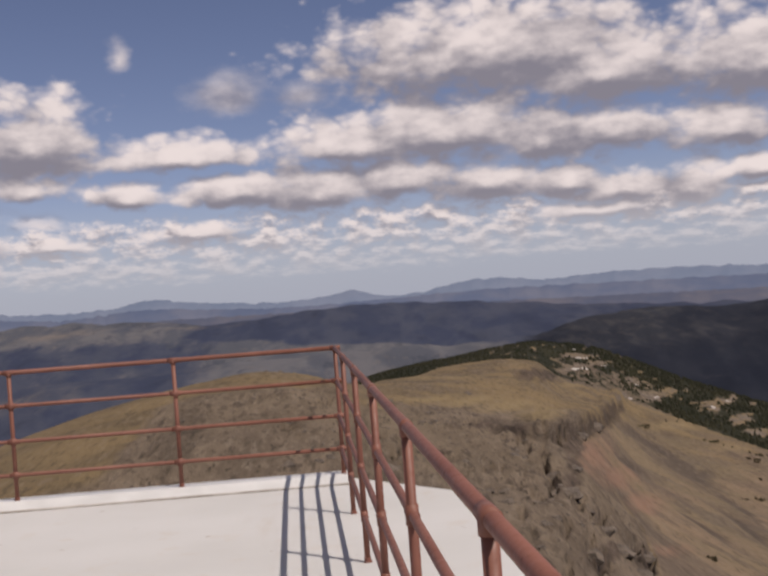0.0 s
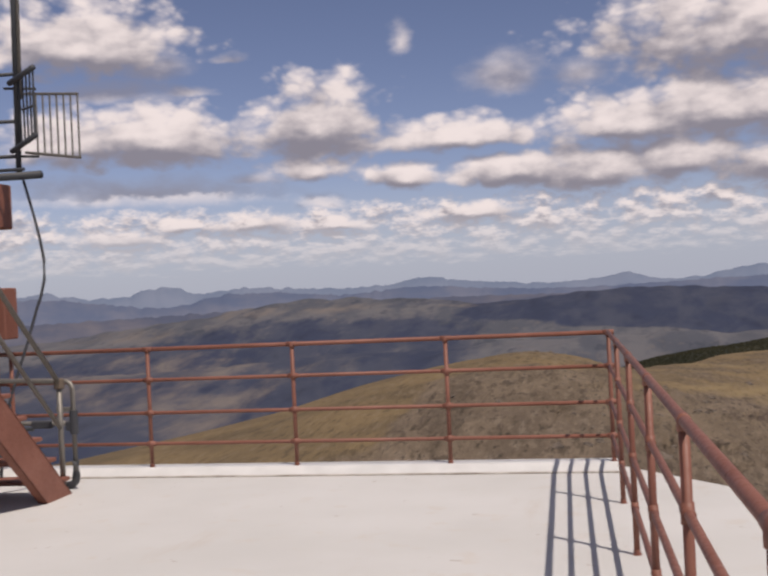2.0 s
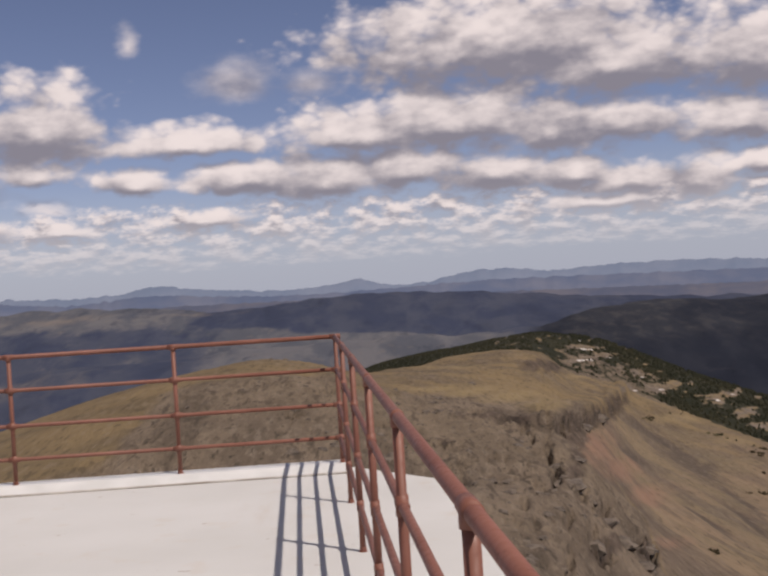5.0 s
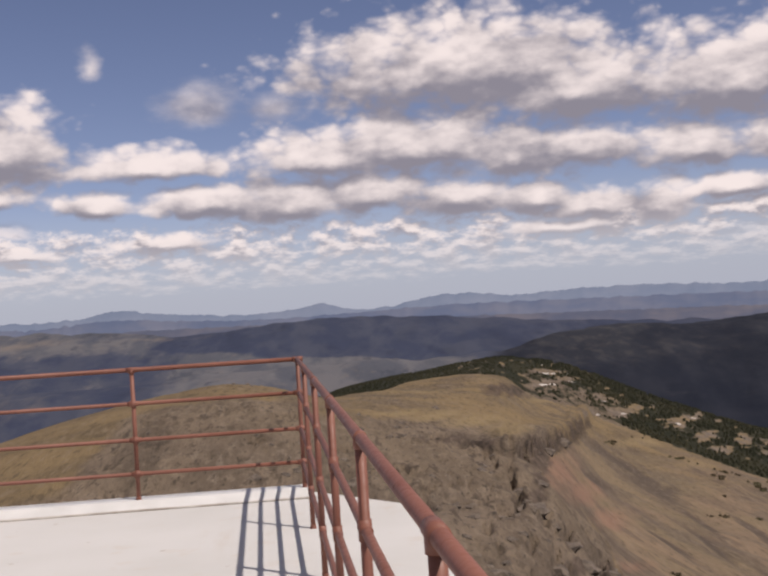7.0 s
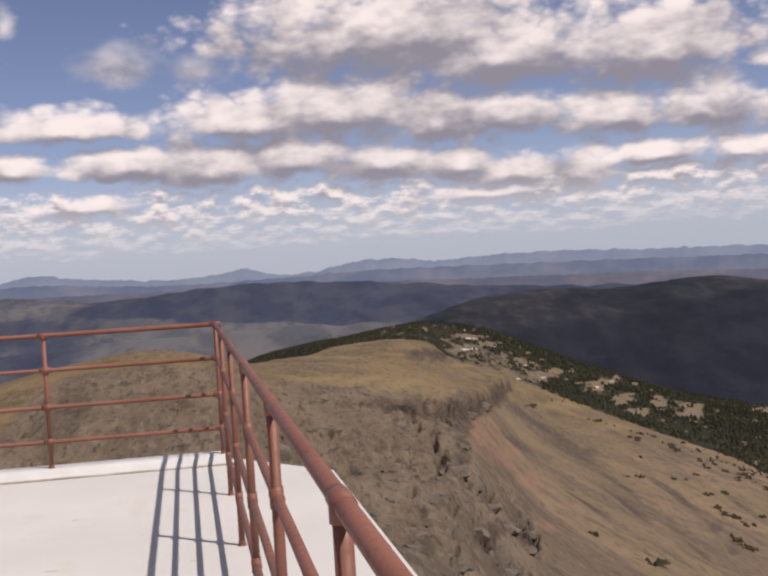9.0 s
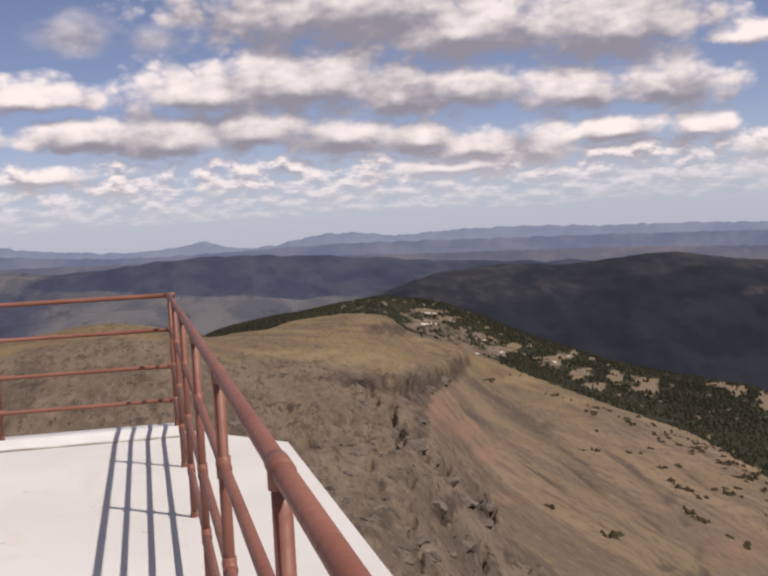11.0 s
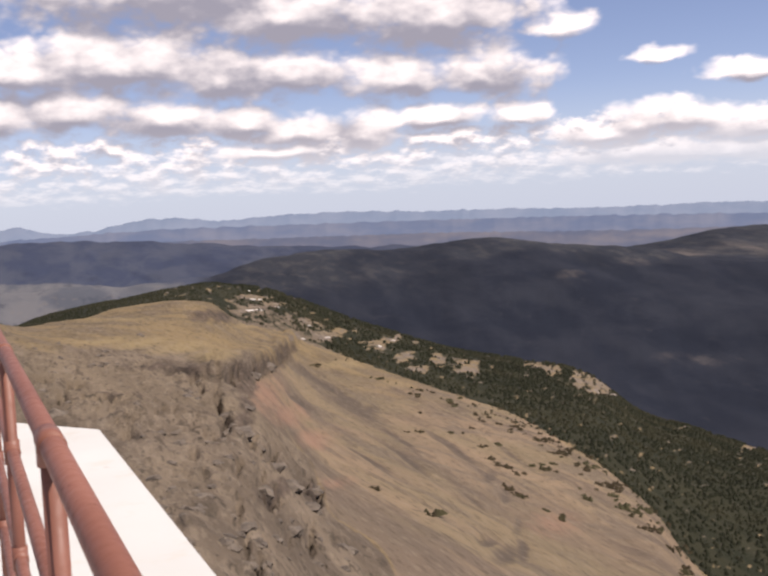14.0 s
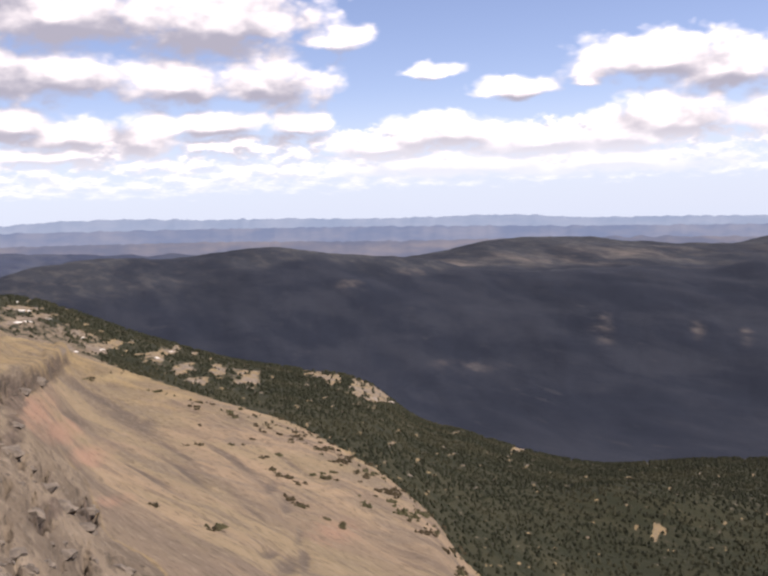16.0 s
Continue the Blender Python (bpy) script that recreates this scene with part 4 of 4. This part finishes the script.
def steel_stair():
    foot = Vector((-4.82, 7.86, DECK_Z))
    stair = thing("steel_stair", "steep rust-red steel stair with grey pipe handrails", "stair", foot)
    rise, going, count = 0.195, 0.22, 10
    run = Vector((BACK.x * going, BACK.y * going, rise))
    climb = run.normalized()
    across = Vector((-BACK.y, BACK.x, 0)) * -1
    over = across.cross(climb)
    if over.z < 0:
        over = -over
    length = run.length * count
    for y in (0.0, 0.75):
        bm = bmesh.new()
        a = across * y
        b = a + climb * length
        for o0, o1, t0, t1 in ((-0.28, 0.0, -0.006, 0.006), (-0.012, 0.0, -0.006, 0.07), (-0.28, -0.268, -0.006, 0.07)):
            flip = -1 if y > 0.3 else 1
            ring = [(o0, t0 * flip), (o0, t1 * flip), (o1, t1 * flip), (o1, t0 * flip)]
            low = []
            for o, t in ring:
                p = a + over * o + across * t
                low.append(bm.verts.new(p + climb * max(0.0, -p.z / climb.z)))
            high = [bm.verts.new(b + over * o + across * t) for o, t in ring]
            for q in range(4):
                w = (q + 1) % 4
                bm.faces.new((low[q], low[w], high[w], high[q]))
            bm.faces.new(low[::-1])
            bm.faces.new(high)
        bmesh.ops.recalc_face_normals(bm, faces=bm.faces)
        part("stringer", bm, M["red_paint"], stair, "rust-red channel stringer")
        part("stringer_leg", pipe(bmesh.new(), Vector((b.x, b.y, 0.0)), b - Vector((0, 0, 0.1)), 0.045, 12), M["red_paint"], stair, smooth=True)
    turned = Matrix(((across.x, -BACK.x, 0, 0), (across.y, -BACK.y, 0, 0), (0, 0, 1, 0), (0, 0, 0, 1)))
    for k in range(1, count):
        y, z = -going * k, rise * k - 0.05
        part("tread", box(bmesh.new(), (0.012, y - 0.02, z - 0.035), (0.738, y + 0.23, z), turned, bevel=0.006), M["red_paint"], stair)
    for y in (0.07, 0.70):
        clamp = across * y + Vector((0, 0, 0.92))
        part("clamp", box(bmesh.new(), clamp - Vector((0.035, 0.035, 0.05)), clamp + Vector((0.035, 0.035, 0.04)), bevel=0.01), M["bark"], stair, "rusty brown pipe clamp")
        start = across * y + Vector((0, 0, 0.92))
        part("handrail", pipe(bmesh.new(), start, start + climb * length, 0.021, 12), M["galvanised"], stair, "grey pipe handrail", smooth=True)
        low = start - Vector((0, 0, 0.38))
        part("middle_rail", pipe(bmesh.new(), low, low + climb * length, 0.019, 12), M["galvanised"], stair, "grey pipe middle rail", smooth=True)
        for q in (0.0, 0.5, 0.99):
            p = start + climb * length * q
            base = p - Vector((0, 0, 0.92 if q == 0 else 1.0))
            part("post", pipe(bmesh.new(), base, p, 0.023, 12), M["galvanised"], stair, "grey pipe post", smooth=True)
    return stair


steel_stair()


def gate_post():
    at = Vector((-4.885, 8.05, DECK_Z))
    gate = thing("swing_gate", "grey pipe swing gate beside the stair foot", "gate", at)
    frame_bm = bmesh.new()
    tube(frame_bm, [(0, 0, 0.12), (0, 0, 0.85), (-0.02, 0, 0.90), (-0.06, 0, 0.92), (-0.5, 0.02, 0.93), (-1.2, 0.04, 0.94)], 0.022, 10)
    part("gate_frame", frame_bm, M["galvanised"], gate, smooth=True)
    part("cross_bar", pipe(bmesh.new(), (0, 0, 0.56), (-1.2, 0.04, 0.56), 0.02, 10), M["galvanised"], gate, smooth=True)
    hinge = bmesh.new()
    pipe(hinge, (0, 0, 0.47), (0, 0, 0.67), 0.036, 12)
    box(hinge, (-0.07, -0.03, 0.50), (-0.02, 0.03, 0.58), bevel=0.008)
    part("hinge_block", hinge, M["rubber"], gate, "black hinge sleeve")
    part("strap", box(bmesh.new(), (-0.16, -0.012, 0.66), (0.02, 0.012, 0.70), bevel=0.004), M["galvanised"], gate, "grey strap to the stair post")
    part("latch", box(bmesh.new(), (-0.40, -0.03, 0.52), (-0.20, 0.03, 0.585), bevel=0.01), M["rubber"], gate, "black latch on the cross bar")
    part("hinge_foot", tube(bmesh.new(), [(0, 0, 0.24), (0, 0, 0.12), (-0.008, 0, 0.07), (-0.035, 0, 0.04), (-0.09, 0, 0.03)], 0.034, 10), M["rubber"], gate, "dark elbow sleeve at the foot", smooth=True)
    return gate


gate_post()


def antenna_tower():
    base = Vector((-6.6, 8.35, DECK_Z))
    tower = thing("antenna_tower", "rust-red steel tower with a platform and antenna mast", "tower", base)

    def w(x, y, z):
        return Vector((x, y, z)) - base

    for x in (-6.22, -7.4):
        for y in (8.2, 8.75):
            part("column", box(bmesh.new(), w(x - 0.1, y - 0.08, DECK_Z), w(x + 0.1, y + 0.08, 2.24), bevel=0.008), M["red_paint"], tower)
    part("platform_beam", box(bmesh.new(), w(-7.7, 8.1, 2.25), w(-5.92, 8.85, 2.67), bevel=0.012), M["red_paint"], tower)
    part("cross_beam", box(bmesh.new(), w(-7.6, 8.42, 1.22), w(-5.76, 8.62, 1.69), bevel=0.01), M["red_paint"], tower)
    for z0, z1, x0, x1 in ((0.1, 1.2, -7.2, -5.9), (1.2, 0.1, -7.2, -5.9)):
        part("brace", pipe(bmesh.new(), w(x0, 8.42, z0), w(x1, 8.42, z1), 0.03, 8), M["red_paint"], tower)
    for z in (0.18, 0.42):
        part("tie_bar", pipe(bmesh.new(), w(-7.3, 8.16, z), w(-5.35, 8.16, z + 0.02), 0.018, 8), M["dark_steel"], tower)
    part("conduit", pipe(bmesh.new(), w(-6.03, 8.05, 1.5), w(-6.03, 8.05, 2.25), 0.05, 12), M["galvanised"], tower)
    part("pipe_arm", pipe(bmesh.new(), w(-7.4, 8.43, 2.71), w(-5.33, 8.43, 2.69), 0.036, 12), M["dark_steel"], tower, "dark grey steel pipe lying across the platform", smooth=True)
    part("short_bar", pipe(bmesh.new(), w(-6.2, 8.43, 2.76), w(-5.50, 8.43, 2.75), 0.016, 8), M["dark_steel"], tower)
    return tower


antenna_tower()


def lattice_mast():
    at = Vector((-5.6, 8.5, 2.72))
    mast = thing("antenna_mast", "dark steel ladder mast with a grid antenna", "antenna", at)

    def w(x, z, y=8.5):
        return Vector((x, y, z)) - at

    part("mast_pole", pipe(bmesh.new(), w(-5.60, 2.72), w(-5.555, 6.2), 0.026, 12), M["dark_steel"], mast, smooth=True)
    part("mast_pole", pipe(bmesh.new(), w(-5.55, 3.4), w(-5.51, 6.2), 0.016, 10), M["galvanised"], mast, "thin grey pole clamped alongside", smooth=True)
    part("ladder_pole", tube(bmesh.new(), [w(-6.5, 3.86), w(-6.1, 3.86), w(-5.97, 3.84), w(-5.94, 3.78), w(-5.94, 2.72)], 0.028, 10), M["dark_steel"], mast, smooth=True)
    for z in (3.66, 3.23, 2.91):
        part("rung", pipe(bmesh.new(), w(-6.4, z), w(-5.58, z - 0.03), 0.017, 8), M["dark_steel"], mast, smooth=True)
    for z, tip in ((3.57, 3.63), (2.95, 3.03)):
        part("antenna_arm", pipe(bmesh.new(), w(-5.66, z - 0.02), w(-5.29, tip, 8.32), 0.026, 8), M["dark_steel"], mast, smooth=True)
        part("antenna_arm", pipe(bmesh.new(), w(-5.72, z - 0.06), w(-5.45, z - 0.07, 8.6), 0.012, 8), M["dark_steel"], mast, smooth=True)
    for k in range(5):
        x = -5.53 + 0.055 * k
        part("dipole_rod", pipe(bmesh.new(), w(x, 2.97 + 0.012 * k, 8.46 - 0.03 * k), w(x, 3.56 + 0.012 * k, 8.46 - 0.03 * k), 0.009, 6), M["dark_steel"], mast)
    part("dipole_bar", pipe(bmesh.new(), w(-5.47, 3.28, 8.4), w(-5.29, 3.29, 8.32), 0.012, 8), M["dark_steel"], mast)
    part("dipole_bar", pipe(bmesh.new(), w(-5.30, 3.05, 8.32), w(-5.30, 3.42, 8.32), 0.012, 8), M["dark_steel"], mast)
    for k in range(7):
        x = -5.47 + 0.071 * k
        part("reflector_rod", pipe(bmesh.new(), w(x, 2.92 - 0.014 * k, 8.62), w(x, 3.46 - 0.008 * k, 8.62), 0.0085, 6), M["galvanised"], mast, "thin pale grey rod")
    part("reflector_bar", pipe(bmesh.new(), w(-5.6, 2.93, 8.62), w(-5.035, 2.84, 8.62), 0.013, 6), M["galvanised"], mast, "thin pale grey rod")
    part("reflector_bar", pipe(bmesh.new(), w(-5.6, 3.47, 8.62), w(-5.035, 3.42, 8.62), 0.013, 6), M["galvanised"], mast, "thin pale grey rod")
    return mast


lattice_mast()
cable_points = [(-5.57, 8.5, 2.7), (-5.52, 8.5, 2.52), (-5.47, 8.5, 2.34), (-5.42, 8.5, 2.13), (-5.385, 8.5, 1.93), (-5.385, 8.49, 1.75), (-5.42, 8.48, 1.6), (-5.46, 8.46, 1.48),
                (-5.53, 8.42, 1.21), (-5.62, 8.36, 0.9), (-5.72, 8.28, 0.5), (-5.76, 8.28, 0.2), (-5.78, 8.28, DECK_Z + 0.01)]
tagged(part("cable", tube(bmesh.new(), cable_points, 0.013, 8), M["rubber"], smooth=True), "dark cable hanging from the antenna mast", "cable")

# ---- plants and rocks ----


def needles(n, bsdf):
    v = n.node("ShaderNodeNewGeometry").outputs["Random Per Island"]
    c = n.mix(v, (0.017, 0.019, 0.010), (0.024, 0.025, 0.013))
    c = n.mix(n.ramp(n.noise(place_of(n), 0.02, 3), 0.45, 0.65), c, (0.033, 0.032, 0.017))
    n.put(bsdf.inputs["Base Color"], c)
    bsdf.inputs["Roughness"].default_value = 0.9
    bsdf.inputs["Specular IOR Level"].default_value = 0.2


def scrub(n, bsdf):
    v = n.node("ShaderNodeNewGeometry").outputs["Random Per Island"]
    c = n.mix(v, (0.036, 0.028, 0.017), (0.066, 0.050, 0.028))
    n.put(bsdf.inputs["Base Color"], n.mix(n.ramp(n.noise(place_of(n), 0.05, 3), 0.45, 0.62), c, (0.058, 0.054, 0.028)))
    bsdf.inputs["Roughness"].default_value = 0.95
    bsdf.inputs["Specular IOR Level"].default_value = 0.15


def white_matter(n, bsdf):
    c = n.mix(n.ramp(n.noise(place_of(n), 0.4, 5, 0.65), 0.35, 0.65), (0.62, 0.59, 0.55), (0.40, 0.37, 0.33))
    n.put(bsdf.inputs["Base Color"], c)
    bsdf.inputs["Roughness"].default_value = 0.9


def rock_matter(n, bsdf):
    p = place_of(n)
    c = n.mix(n.ramp(n.noise(p, 0.8, 6, 0.65), 0.35, 0.65), (0.148, 0.120, 0.093), (0.075, 0.061, 0.049))
    n.put(bsdf.inputs["Base Color"], c)
    bsdf.inputs["Roughness"].default_value = 0.95
    bump(n, bsdf, n.noise(p, 2.5, 5, 0.65), 0.6, 0.25)


def pale_matter(n, bsdf):
    p = place_of(n)
    c = n.mix(n.ramp(n.noise(p, 0.3, 6, 0.65), 0.35, 0.65), (0.27, 0.23, 0.19), (0.15, 0.125, 0.10))
    n.put(bsdf.inputs["Base Color"], c)
    bsdf.inputs["Roughness"].default_value = 0.95


for key, maker in (("needles", needles), ("scrub", scrub), ("white_rock", white_matter), ("rock", rock_matter), ("pale_rock", pale_matter)):
    M[key] = material(key, maker)

rng = random.Random(7)


def fir_points(verts, faces, at, height, width, tiers, sides=6):
    """A fir of uneven stacked skirts."""
    lean = Vector((rng.uniform(-0.04, 0.04), rng.uniform(-0.04, 0.04), 1)) * height
    for k in range(tiers):
        lo, hi = 0.08 + 0.75 * k / tiers, min(1.0, 0.08 + 0.75 * k / tiers + 0.62 * (1 - 0.45 * k / tiers))
        r = width * (1 - 0.75 * k / tiers)
        first = len(verts)
        spin = rng.uniform(0, 1)
        for q in range(sides):
            a = math.tau * (q + spin) / sides
            g = r * rng.uniform(0.65, 1.2)
            p = at + lean * (lo + rng.uniform(-0.03, 0.05)) + Vector((g * math.cos(a), g * math.sin(a), 0))
            verts.append(p[:])
        verts.append((at + lean * hi)[:])
        top = first + sides
        for q in range(sides):
            faces.append((first + q, first + (q + 1) % sides, top))


def stuff(name, verts, faces, mat, label, category):
    me = bpy.data.meshes.new(name)
    me.from_pydata(verts, [], faces)
    me.materials.append(mat)
    return tagged(new(name, me), label, category, kind="stuff")


def build_forest():
    verts, faces = [], []
    count = 0
    while count < 44000:
        az = rng.uniform(-3, 53)
        rs, rf = float(table(SUMMIT, np.array([az]), 1)[0]), float(table(FOREST, np.array([az]), 1)[0])
        r = math.sqrt(rng.uniform((rs * 0.9) ** 2, (rf * 1.18) ** 2))
        i, j = cell(az, r)
        if LAND["pale"][i, j] > 0.3 and rng.random() < 0.95:
            continue
        p = on_land(az, r, 0.2)
        if 7.5 < az < 23:
            bald = (0.86 if az < 14 else 0.66 if az < 18 else 0.45) + 1.2 * noise.fractal(p * 0.02, 1.0, 2.0, 4)
            if rng.random() < min(0.93, max(0.0, bald)) * (1.15 - max(0.0, r - rs) / (rf - rs) * 0.75):
                continue
        if r < rs * 1.02:
            sparse = 0.9 if az < 22 else 0.75
            if az > 33.5:
                sparse = 0.2
            if rng.random() < sparse or az < 14:
                continue
        h = rng.uniform(0.5, 1.2) * (0.95 + 1.45 * min(r / 800, 1.0))
        if az < 9.5:
            h *= 0.55
        if r < rs * 1.02:
            h *= 0.6
        fir_points(verts, faces, p, h, h * rng.uniform(0.45, 0.75), 2, 5)
        count += 1
    stuff("fir_forest", verts, faces, M["needles"], "dark green fir forest on the mountain flank", "forest")


build_forest()

# Bushy stunted firs on the bare slope: azimuth, elevation, how many, spread.
SHRUBS = [(13.2, -7.75, 2, 0.12), (13.6, -7.95, 2, 0.12), (18.2, -11.7, 1, 0.1), (18.8, -11.75, 2, 0.1), (18.7, -10.8, 1, 0.1), (20.7, -11.8, 2, 0.1), (21.2, -11.95, 1, 0.1), (21.8, -11.6, 2, 0.12), (22.3, -12.6, 3, 0.12), (23.2, -12.6, 3, 0.12),
          (22.7, -13.3, 3, 0.12), (23.1, -13.65, 3, 0.12), (23.6, -13.75, 4, 0.12), (24.1, -14.05, 3, 0.12), (23.6, -14.85, 3, 0.12), (24.0, -15.15, 4, 0.12), (24.5, -15.3, 3, 0.12), (25.7, -16.1, 3, 0.15), (26.3, -16.5, 4, 0.15), (27.8, -15.55, 2, 0.12), (16.3, -14.6, 1, 0.1),
          (19.4, -16.05, 2, 0.1), (29.1, -15.5, 3, 0.15), (29.6, -15.9, 4, 0.2), (30.7, -16.15, 3, 0.2)]
# Scrub along the brow of the slope.
BROW = [(17.0, -8.9, 4, 0.4), (19.0, -9.6, 6, 0.4), (21.0, -10.3, 9, 0.5), (22.7, -11.0, 9, 0.5), (24.3, -11.7, 14, 0.5), (25.5, -12.4, 16, 0.5), (26.6, -13.1, 17, 0.5), (27.9, -13.9, 17, 0.5), (29.2, -14.8, 17, 0.5), (30.4, -16.0, 14, 0.45), (31.4, -16.9, 12, 0.4),
        (32.3, -17.9, 9, 0.35), (32.9, -19.0, 7, 0.3), (26.0, -13.9, 5, 0.6), (28.2, -15.0, 5, 0.6)]


def shrub_kind(k):
    """One stunted fir with a short trunk and several leaders."""
    base = thing("stunted_fir", "low dark olive-brown stunted fir on the bare slope", "shrub", group="stunted firs on the slope")
    part("trunk", pipe(bmesh.new(), (0, 0, -0.3), (0.03, 0.02, 0.9), 0.09, 7, 0.04), M["bark"], base)
    verts, faces = [], []
    for q in range(8):
        at = Vector((rng.gauss(0, 0.6), rng.gauss(0, 0.45), -0.1))
        fir_points(verts, faces, at, rng.uniform(0.7, 1.5), rng.uniform(0.55, 0.9), 3, 8)
    me = bpy.data.meshes.new("crown")
    me.from_pydata(verts, [], faces)
    me.materials.append(M["scrub"])
    crown = new("crown", me)
    crown.parent = base
    return base


def plant_shrubs():
    kinds = [shrub_kind(k) for k in range(4)]
    used = set()
    for a, e, count, spread in SHRUBS + BROW:
        for q in range(count):
            az, el = a + rng.gauss(0, spread), e + rng.gauss(0, spread * 0.35) - 0.1
            p = on_land(az, seen_at(az, el), 0.05)
            k = rng.randrange(4)
            size = rng.uniform(0.35, 0.85)
            m = Matrix.Translation(p) @ Matrix.Rotation(rng.uniform(0, 6.28), 4, "Z")
            if k not in used:
                used.add(k)
                kinds[k].matrix_basis = m @ Matrix.Diagonal((size, size, size, 1))
                continue
            ob = copy_thing(kinds[k], m)
            ob.scale = (size * 1.15, size * 1.15, size)


plant_shrubs()


def boulder(size, squash, seed):
    bm = bmesh.new()
    bmesh.ops.create_icosphere(bm, subdivisions=2, radius=1)
    for v in bm.verts:
        d = v.co.normalized()
        g = 1 + 0.55 * noise.fractal(d * 1.3 + Vector((seed * 7.3, 0, 0)), 1.0, 2.0, 3)
        step_z = round(d.z * 3) / 3 * 0.5 + d.z * 0.5
        v.co = Vector((d.x * g, d.y * g, step_z * g * squash)) * size
    return bm


def build_rocks():
    verts, faces = [], []
    protos = []
    for k in range(6):
        bm = boulder(1.0, 0.7, k)
        bm.verts.index_update()
        protos.append(([v.co.copy() for v in bm.verts], [[v.index for v in f.verts] for f in bm.faces]))
        bm.free()
    made = 0
    while made < 420:
        az, r = rng.uniform(-14, 16), math.exp(rng.uniform(math.log(28), math.log(330)))
        i, j = cell(az, r)
        if LAND["stone"][i, j] < rng.uniform(0.2, 1.0) or LAND["slope"][i, j] > 0.5:
            continue
        if noise.fractal(on_land(az, r) * 0.05, 1.0, 2.0, 3) < rng.uniform(-0.3, 0.25):
            continue
        size = rng.uniform(0.12, 0.38) * (1 + 1.6 * rng.random() ** 5) * min(1.5, 0.5 + r / 120)
        pts, fs = protos[rng.randrange(6)]
        m = Matrix.Translation(on_land(az, r, size * 0.3)) @ Matrix.Rotation(rng.uniform(0, 6.28), 4, "Z") @ Matrix.Diagonal((size * 1.2, size, size, 1))
        first = len(verts)
        verts.extend((m @ p)[:] for p in pts)
        faces.extend(tuple(first + q for q in f) for f in fs)
        made += 1
    stuff("loose_rocks", verts, faces, M["rock"], "scattered grey-brown rocks on the stony ridge", "rocks")


build_rocks()

# Crags along the rim and the pale outcrops: azimuth, elevation, size in metres.
CRAGS = [(9.0, -11.0, 3.0), (8.4, -10.4, 2.2), (9.5, -9.9, 2.0), (10.8, -13.0, 2.2), (11.6, -14.2, 2.4), (10.2, -14.8, 1.8), (12.6, -15.4, 2.0), (7.6, -12.6, 1.6), (12.9, -14.4, 2.0),
         (6.4, -9.0, 1.8), (9.9, -8.3, 3.2), (10.8, -7.4, 3.6), (11.6, -16.6, 1.6), (9.0, -16.2, 1.4), (7.0, -14.4, 1.2)]
WHITE_ROCKS = [(10.1, -4.1, 6.5), (10.5, -4.12, 5.0), (11.2, -4.2, 5.0), (9.9, -4.7, 6.5), (10.4, -4.68, 6.0), (11.4, -4.6, 5.0), (13.1, -5.65, 5.0), (12.7, -6.4, 3.5), (9.9, -3.65, 4.0), (14.0, -6.4, 5.0), (17.6, -6.75, 5.0), (16.8, -7.05, 5.0)]
PALE_CRAGS = [(9.5, -3.9, 5.0), (16.6, -7.05, 7.0), (17.8, -7.35, 7.0), (19.3, -7.3, 5.0), (21.0, -8.0, 8.0),
              (25.6, -8.6, 9.0), (28.2, -9.7, 14.0), (29.2, -9.9, 12.0), (14.4, -6.3, 5.0), (32.5, -11.4, 6.0), (43.6, -17.0, 5.0)]


def build_crags():
    for k, (az, el, size) in enumerate(CRAGS):
        r = seen_at(az, el)
        crag = part("rock_crag", boulder(size * 0.6, 0.5, k + 20), M["rock"])
        crag.location = on_land(az, r, size * 0.22)
        crag.rotation_euler = (0, 0, rng.uniform(0, 6.28))
        tagged(crag, "weathered grey-brown rock crag on the ridge", "rock", "rock crags on the ridge")
    for k, (az, el, size) in enumerate(PALE_CRAGS):
        r = seen_at(az, el)
        crag = part("pale_outcrop", boulder(size * 0.34, 0.4, k + 50), M["pale_rock"])
        crag.location = on_land(az, r, size * 0.18)
        crag.rotation_euler = (0, 0, rng.uniform(0, 6.28))
        tagged(crag, "pale bare rock outcrop among the firs", "rock", "pale outcrops among the firs")
    for k, (az, el, size) in enumerate(WHITE_ROCKS):
        r = seen_at(az, el)
        crag = part("white_rock", boulder(size * 0.3, 0.4, k + 80), M["white_rock"])
        crag.location = on_land(az, r, size * 0.05)
        crag.scale = (1.5, 1.0, 0.8)
        crag.rotation_euler = (0, 0, rng.uniform(-0.4, 0.4))
        tagged(crag, "sunlit whitish rock ledge on the wooded ridge", "rock", "white ledges on the wooded ridge")


build_crags()
